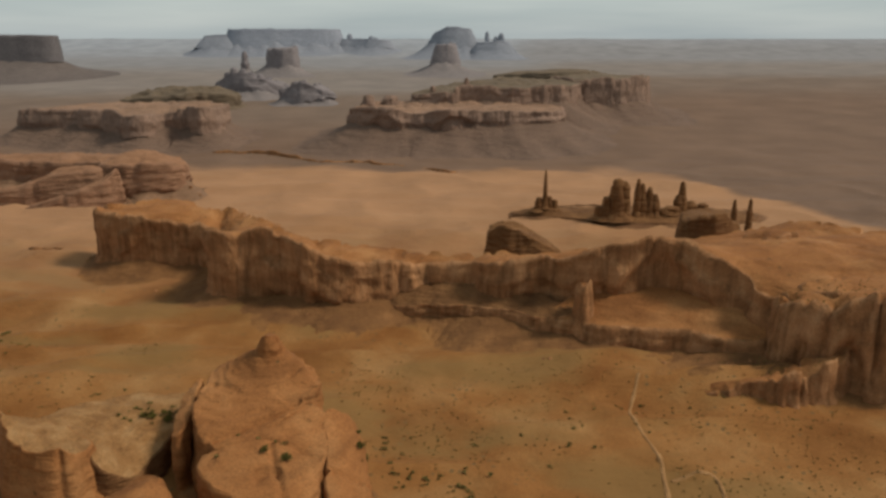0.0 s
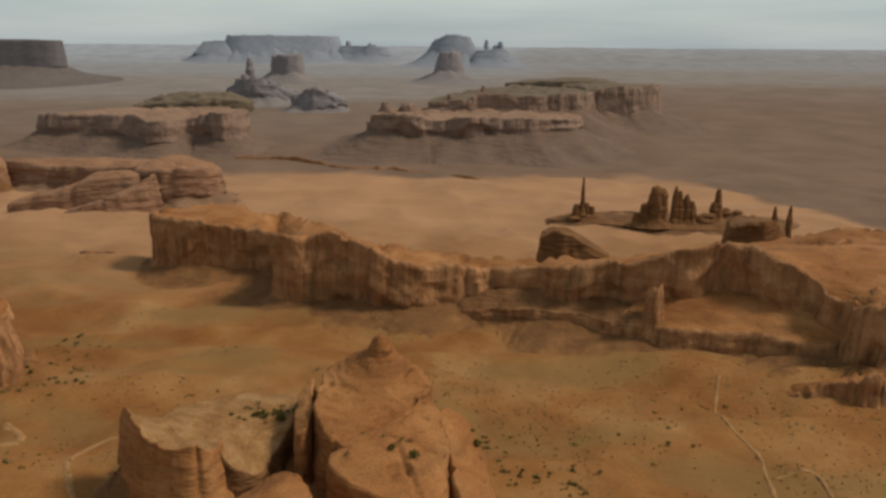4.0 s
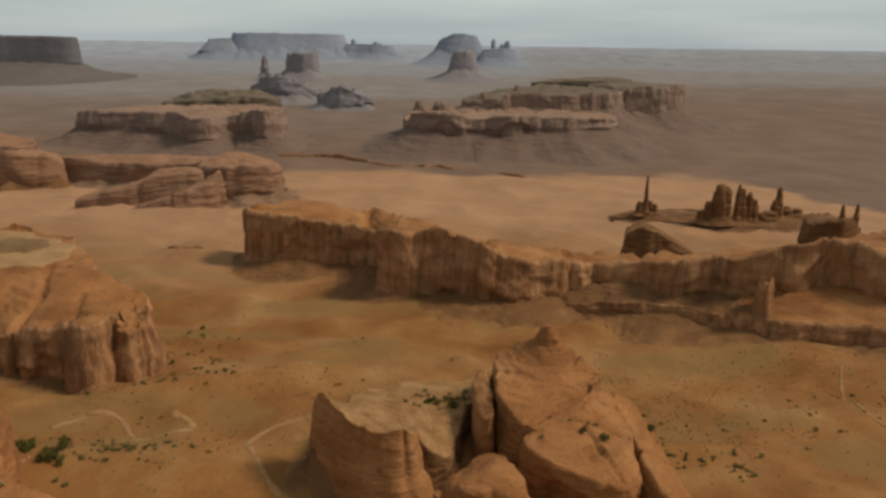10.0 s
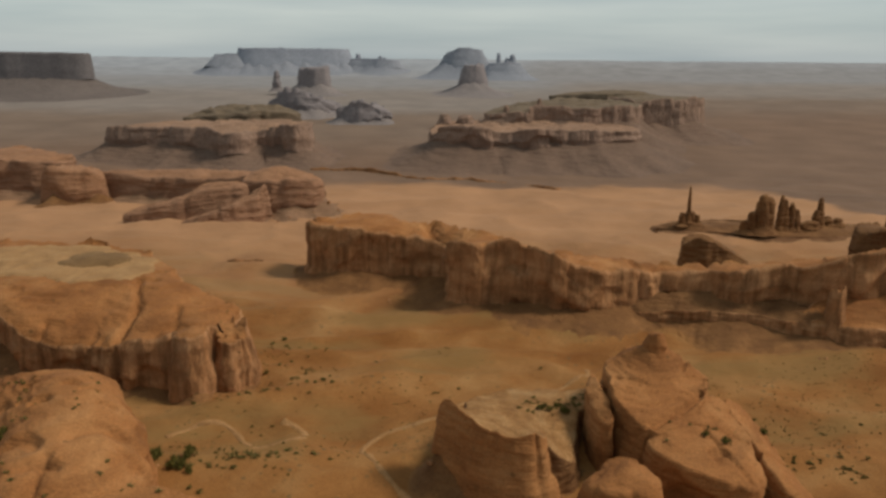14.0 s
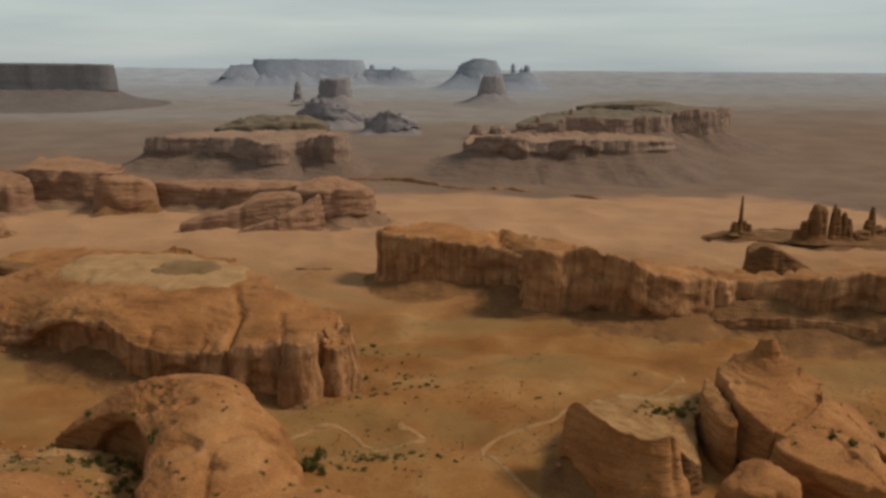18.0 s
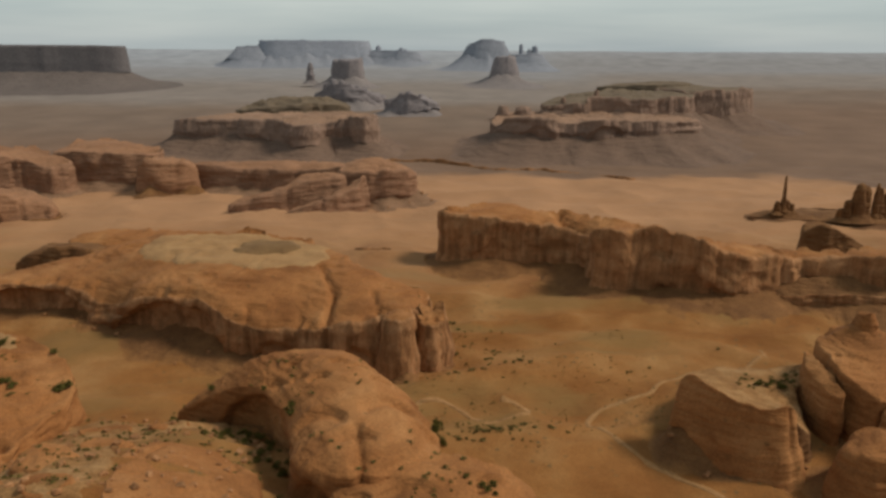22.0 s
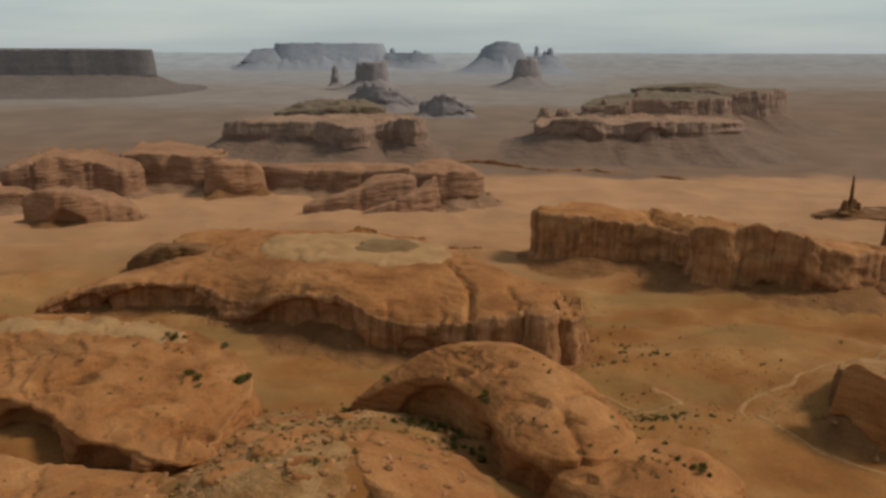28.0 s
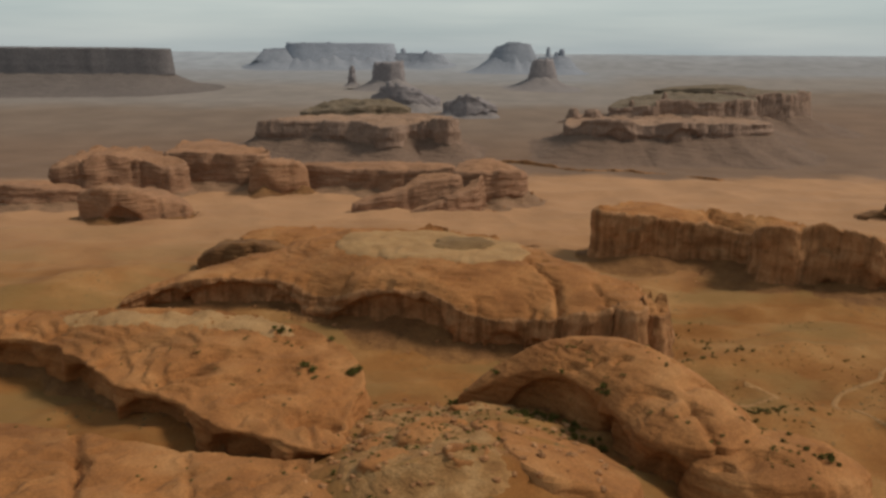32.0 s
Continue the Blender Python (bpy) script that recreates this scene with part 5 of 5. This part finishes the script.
# ---- ledges on the far sand ----


def ledge(points, high, deep, seed, label):
    """A low broken rock step: a jagged lip with a sheer near face."""
    p = np.array(points, float)
    s = np.linspace(0, len(p) - 1, 14 * (len(p) - 1) + 1)
    q = np.column_stack([np.interp(s, range(len(p)), p[:, k]) for k in (0, 1)])
    q[:, 1] += 5 * fbm(q[:, 0] / 25, 0 * s, seed=seed)
    taper = np.sin(np.pi * np.linspace(0.03, 0.97, len(s))) ** 0.5
    h = high * taper * (0.7 + 0.5 * vnoise(q[:, 0] / 14, 0 * s, seed=seed + 1))
    g = ground_z(q[:, 0], q[:, 1])
    cx, cy, cz = q[:, 0].mean(), q[:, 1].mean(), g.mean()
    rows = [np.column_stack([q[:, 0], q[:, 1] + dy, g - 1.0 + k * (h + 1.0)]) for dy, k in ((-1.2, 0), (-0.4, 0.55), (0, 0.93), (0.8, 1.0), (deep * 0.5, 0.85), (deep, 0.0))]
    root = thing("rock_ledge", cx, cy, cz, label, "rock ledge", "ledges on the flat")
    v = np.concatenate(rows) - np.array([cx, cy, cz])
    n = len(s)
    part("ledge_face", v[:4 * n], grid_faces(4, n, False), CLIFF, root)
    part("ledge_top", v[3 * n:], grid_faces(3, n, False), TALUS_SHADE, root)


ledge([(-385, 1278), (-293, 1258), (-200, 1205)], 7, 18, 201, "long dark broken rock ledge on the sand")
ledge([(-232, 1322), (-166, 1290), (-120, 1270)], 7, 18, 202, "dark broken rock ledge beyond the sand")
ledge([(-200, 1202), (-120, 1180), (-60, 1165)], 4, 14, 203, "low dark rock ledge at the sand's edge")
ledge([(-30, 1150), (8, 1120), (20, 1118)], 5, 12, 204, "short rock ledge at the sand's tip")
ledge([(-384, 682), (-365, 676), (-348, 675)], 2.2, 6, 205, "small dark rock ledge alone on the sand")

# ---- shrubs ----


def leaf_clump(seed, n, rx, rz, size):
    """Many small leaf sprays in an uneven crown with gaps."""
    rng = np.random.default_rng(seed)
    verts, faces = [], []
    lobes = rng.normal(0, 0.45, (6, 3)) * (rx, rx, rz * 0.5) + (0, 0, rz * 0.9)
    for _ in range(n):
        c = lobes[rng.integers(6)] + rng.normal(0, 0.27, 3) * (rx, rx, rz)
        c[2] = max(c[2], 0.15 * rz)
        a, d = rng.normal(0, 1, 3), rng.normal(0, 1, 3)
        a, d = size * a / np.linalg.norm(a), size * d / np.linalg.norm(d)
        k = len(verts)
        verts += [c - a, c + 0.6 * d, c + a, c - 0.7 * d + 0.3 * a]
        faces.append((k, k + 1, k + 2, k + 3))
    return verts, faces


def stems(seed, high):
    rng = np.random.default_rng(seed)
    verts, faces = [], []
    for _ in range(4):
        tip = np.array([rng.normal(0, 0.35), rng.normal(0, 0.35), 1.0]) * high
        k = len(verts)
        for z, r in ((-0.3, 0.10), (0.5, 0.07), (1.0, 0.025)):
            for i in range(5):
                a = 2 * math.pi * i / 5
                verts.append(tip * max(z, 0) + np.array([r * high * math.cos(a), r * high * math.sin(a), -0.4 if z < 0 else 0]))
        for r in range(2):
            for i in range(5):
                faces.append((k + 5 * r + i, k + 5 * r + (i + 1) % 5, k + 5 * r + 5 + (i + 1) % 5, k + 5 * r + 5 + i))
    return verts, faces


def shrub(name, label, category, seed, rx, rz, leaves, size, mat, group):
    root = thing(name, 0, 0, -50, label, category, group)
    part("foliage", *leaf_clump(seed, leaves, rx, rz, size), mat, root, shade=False)
    part("stem", *stems(seed, rz), BARK, root)
    return root


sage = [shrub("sage_bush", "low olive desert sage bush", "bush", 300 + k, 1.3, 0.75, 110, 0.34, SAGE, "desert bushes") for k in range(3)]
junipers = [shrub("juniper", "dark green stunted juniper", "tree", 310 + k, 1.7, 1.5, 170, 0.42, JUNIPER, "junipers") for k in range(2)]
bpy.context.view_layer.update()
graph = bpy.context.evaluated_depsgraph_get()


def surface(x, y):
    hit, place, nrm, _, ob, _ = scene.ray_cast(graph, Vector((x, y, 300)), Vector((0, 0, -1)))
    return (place.z, nrm.z) if hit else (float(ground_z(x, y)), 1.0)


def drape(name, parent, label, ctrl, mat, thick, spacing, swell=0.0, low=False):
    """A thin layer that lies on a thing's top and thins out to nothing at its edge."""
    ring = outline([(x, y, 0, 0) for x, y in ctrl], spacing)[:, :2]
    nrm = normals_of(ring)
    ring = ring + nrm * (3 * spacing * 0.5 * fbm(ring[:, 0] / 14, ring[:, 1] / 14, seed=77))[:, None]
    top_of = (lambda x, y: min(surface(x, y)[0], float(ground_z(x, y)) + 1.5)) if low else (lambda x, y: surface(x, y)[0])
    zs = np.array([top_of(x, y) for x, y in ring])
    cv, cf = cap_mesh(np.column_stack([ring, zs - 0.6]), spacing, 0, 10, 0, (), 5)
    d = np.sqrt(((cv[:, None, :2] - ring[None]) ** 2).sum(2)).min(1)
    cv[:, 2] = [top_of(x, y) for x, y, z in cv]
    cv[:, 2] += np.where(d < 0.1, -0.4, thick * (0.6 + 0.4 * smooth(0, 2 * spacing, d))) + swell * (1 - np.exp(-d / 6)) * (d > 0.1)
    part(name, cv - np.array(parent.location), cf, mat, parent, label)


hump = 0
for hx, hy, ha, hb, hz in ((-478, 300, 13, 8, 5), (-462, 262, 12, 9, 5), (-490, 268, 10, 8, 5), (-470, 226, 13, 9, 5), (-492, 236, 9, 7, 4), (-486, 204, 11, 9, 4.5), (-446, 300, 10, 6, 4), (-455, 196, 9, 8, 4)):
    hump += 1
    ring = [(hx + ha * math.cos(k), hy + hb * math.sin(k), float(ground_z(hx, hy)) + hz * (0.35 + 0.25 * math.sin(2 * k + hump)), float(ground_z(hx, hy)) - 2) for k in np.linspace(0, 2 * math.pi, 9)[:-1]]
    mesa("rock_hump", "low rounded hump of orange slickrock in the gravel wash", ring, (SLICK, SLICK, SCREE_SHADE), step=1.2, rnd=1.6, flute=1.0, batter=0.5, bulge=0.45 * hz, reach=3, rough=0.8, seed=460 + hump, rag=0.3, bays=0.6, cap_step=1.2, scree=False, beds=(1.2, 0.8), category="rock hump", group="humps in the wash", levels=5, facets=(5, 3.0))
bpy.context.view_layer.update()
graph = bpy.context.evaluated_depsgraph_get()
drape("pale_crown", broad, "flat pale greenish caprock on the mesa top",
      [(-540, 534), (-522, 508), (-494, 484), (-452, 470), (-404, 468), (-388, 480), (-392, 514), (-424, 546), (-484, 564), (-528, 560)], PALE, 0.9, 2.6)
bpy.context.view_layer.update()
drape("sage_patch", broad, "dark round sage mound on the caprock", [(-461, 512), (-452, 502), (-436, 498), (-420, 502), (-410, 514), (-418, 530), (-436, 536), (-454, 530)], OLIVE, 0.5, 2.0, swell=2.5)
drape("pale_ledge", shelf, "pale ledge along the shelf crest",
      [(-690, 396), (-655, 390), (-610, 384), (-570, 374), (-545, 358), (-552, 350), (-585, 360), (-620, 362), (-650, 372), (-684, 382)], PALE, 0.7, 2.4)
wash = thing("gravel_wash", -450, 270, 0, "pale gravel wash among slickrock domes", "gravel")
drape("gravel_sheet", wash, "", [(-498, 312), (-503, 285), (-506, 255), (-506, 222), (-500, 190), (-480, 172), (-445, 176), (-438, 205), (-448, 238), (-456, 262), (-442, 288), (-416, 284), (-396, 262), (-390, 274), (-412, 302), (-445, 322), (-480, 325)], WASH, 0.25, 2.4, low=True)
bpy.context.view_layer.update()
graph = bpy.context.evaluated_depsgraph_get()
r = np.random.default_rng(19)
for _ in range(230):
    x, y = r.uniform(-522, -392), r.uniform(180, 332)
    z, up = surface(x, y)
    if up < 0.6 or z > float(ground_z(x, y)) + 6:
        continue
    ob = new("rock_block", BLOCKS[r.integers(5)])
    ob.parent = wash
    s = r.uniform(0.5, 1.9)
    ob.matrix_basis = Matrix.Translation((-wash.location.x, -wash.location.y, -wash.location.z)) @ pose(x, y, z + 0.15 * s, r.uniform(-20, 20), r.uniform(-20, 20), r.uniform(0, 360)) @ Matrix.Scale(s, 4)

rng = random.Random(7)
used = set()


def plant(kinds, x, y, scale):
    z, up = surface(x, y)
    if up < 0.55:
        return
    m = pose(x, y, z - 0.1, 0, 0, rng.uniform(0, 360)) @ Matrix.Scale(scale, 4)
    kind = rng.choice(kinds)
    if kind.name in used:
        ob = copy_thing(kind, m)
        ob.scale = (scale, scale, scale * rng.uniform(0.8, 1.15))
    else:
        used.add(kind.name)
        kind.matrix_basis = m


def scatter(kinds, rows):
    """rows: centre, half lengths, how many, scale."""
    for cx, cy, ax, ay, n, s in rows:
        for _ in range(n):
            plant(kinds, cx + rng.gauss(0, 0.5) * ax, cy + rng.gauss(0, 0.5) * ay, s * rng.uniform(0.6, 1.3))


scatter(sage, [(-290, 304, 26, 9, 26, 1.0), (-270, 312, 16, 8, 12, 0.9), (-258, 397, 22, 12, 8, 1.1), (-298, 478, 10, 22, 8, 1.3), (-283, 425, 18, 22, 9, 1.0)])
scatter(sage, [(-15, 305, 14, 12, 13, 1.0), (8, 300, 26, 14, 12, 1.0), (60, 330, 50, 30, 12, 0.8), (-28, 330, 12, 24, 8, 0.9), (120, 370, 60, 24, 10, 0.8)])
scatter(sage, [(-460, 292, 45, 24, 48, 0.8), (-482, 240, 20, 26, 36, 0.75), (-402, 270, 14, 24, 22, 0.8), (-440, 330, 22, 12, 10, 0.8), (-340, 225, 26, 18, 14, 0.8)])
scatter(sage, [(-358, 290, 26, 26, 5, 0.9), (-530, 318, 14, 10, 8, 0.9), (-600, 330, 60, 30, 10, 0.7), (-132, 328, 16, 8, 9, 0.9), (-82, 282, 18, 14, 5, 0.8)])
scatter(sage, [(-302, 375, 30, 14, 9, 1.0), (-200, 400, 60, 30, 8, 0.8), (-570, 230, 50, 40, 14, 0.7), (-310, 250, 14, 30, 10, 0.9)])
scatter(junipers, [(-316, 300, 5, 14, 9, 1.5), (-402, 292, 18, 12, 14, 1.0), (-384, 262, 6, 16, 9, 1.0), (-534, 320, 6, 4, 3, 1.3), (-448, 332, 6, 5, 4, 1.2)])
scatter(junipers, [(-520, 352, 5, 5, 3, 1.4), (-303, 415, 5, 12, 4, 1.1), (-130, 325, 12, 4, 6, 1.1), (-72, 276, 10, 8, 2, 1.1), (-34, 300, 4, 14, 4, 1.2)])

scatter(junipers, [(-331, 307, 4, 9, 12, 1.5), (-300, 222, 10, 9, 9, 0.9)])
scatter(junipers, [(-551, 355, 7, 4, 5, 1.2), (-509, 324, 4, 5, 5, 1.3), (-434, 318, 6, 5, 5, 1.1), (-418, 294, 10, 8, 8, 1.0), (-396, 270, 6, 12, 8, 1.0)])

# ---- small scrub in the gully and on the slickrock ----


def scrub(rows, seed):
    r = np.random.default_rng(seed)
    verts, faces = [], []
    for cx, cy, ax, ay, count, size in rows:
        for _ in range(count):
            x, y = cx + r.uniform(-1, 1) * ax, cy + r.uniform(-1, 1) * ay
            z, up = surface(x, y)
            if up < 0.6 or vnoise(x / 12, y / 9, seed=66) < 0.12:
                continue
            s = size * r.uniform(0.5, 1.4)
            lv, lf = leaf_clump(int(r.integers(9999)), 26, 0.9 * s, 0.6 * s, 0.36 * s)
            k = len(verts)
            verts += [(a[0] + x, a[1] + y, a[2] + z - 0.1) for a in lv]
            faces += [tuple(i + k for i in f) for f in lf]
    return verts, faces


low_scrub = new("low_scrub", mesh_of("low_scrub", *scrub([(-475, 260, 36, 66, 200, 1.0), (-480, 205, 28, 30, 60, 1.0), (-412, 292, 34, 22, 130, 1.1), (-390, 255, 14, 30, 60, 1.0), (-555, 352, 18, 12, 40, 1.0),
                                                        (-510, 322, 10, 12, 26, 1.1), (-345, 262, 40, 50, 22, 0.9), (-318, 215, 22, 22, 40, 1.0), (-132, 328, 20, 9, 60, 1.1), (-600, 320, 80, 44, 40, 0.9), (-280, 308, 45, 18, 90, 0.9), (-290, 400, 34, 60, 70, 1.0)], 5), JUNIPER, False))
tagged(low_scrub, "patchy low dark green scrub in sandy hollows", "scrub", kind="stuff")

# ---- dry tufts on the flats ----


def tufts(count, x0, x1, y0, y1, seed):
    r = np.random.default_rng(seed)
    verts, faces = [], []
    for _ in range(count):
        x, y = r.uniform(x0, x1), r.uniform(y0, y1)
        if vnoise(x / 45, y / 30, seed=61) < -0.1 + 0.3 * r.standard_normal():
            continue
        z, up = surface(x, y)
        s = r.uniform(0.28, 0.65)
        for k in range(5):
            a = r.uniform(0, 2 * math.pi)
            n = len(verts)
            c, d = math.cos(a) * s, math.sin(a) * s
            verts += [(x - c, y - d, z), (x + c, y + d, z), (x + 0.6 * d, y - 0.6 * c, z + s * r.uniform(0.8, 1.4))]
            faces.append((n, n + 1, n + 2))
    return verts, faces


v1, f1 = tufts(2000, -60, 260, 285, 430, 71)
v2, f2 = tufts(800, -330, -180, 285, 470, 72)
both = v1 + v2
dry = new("dry_tufts", mesh_of("dry_tufts", both, f1 + [tuple(i + len(v1) for i in f) for f in f2], SAGE, False))
tagged(dry, "scattered dry grass tufts on orange sand", "dry grass", kind="stuff")
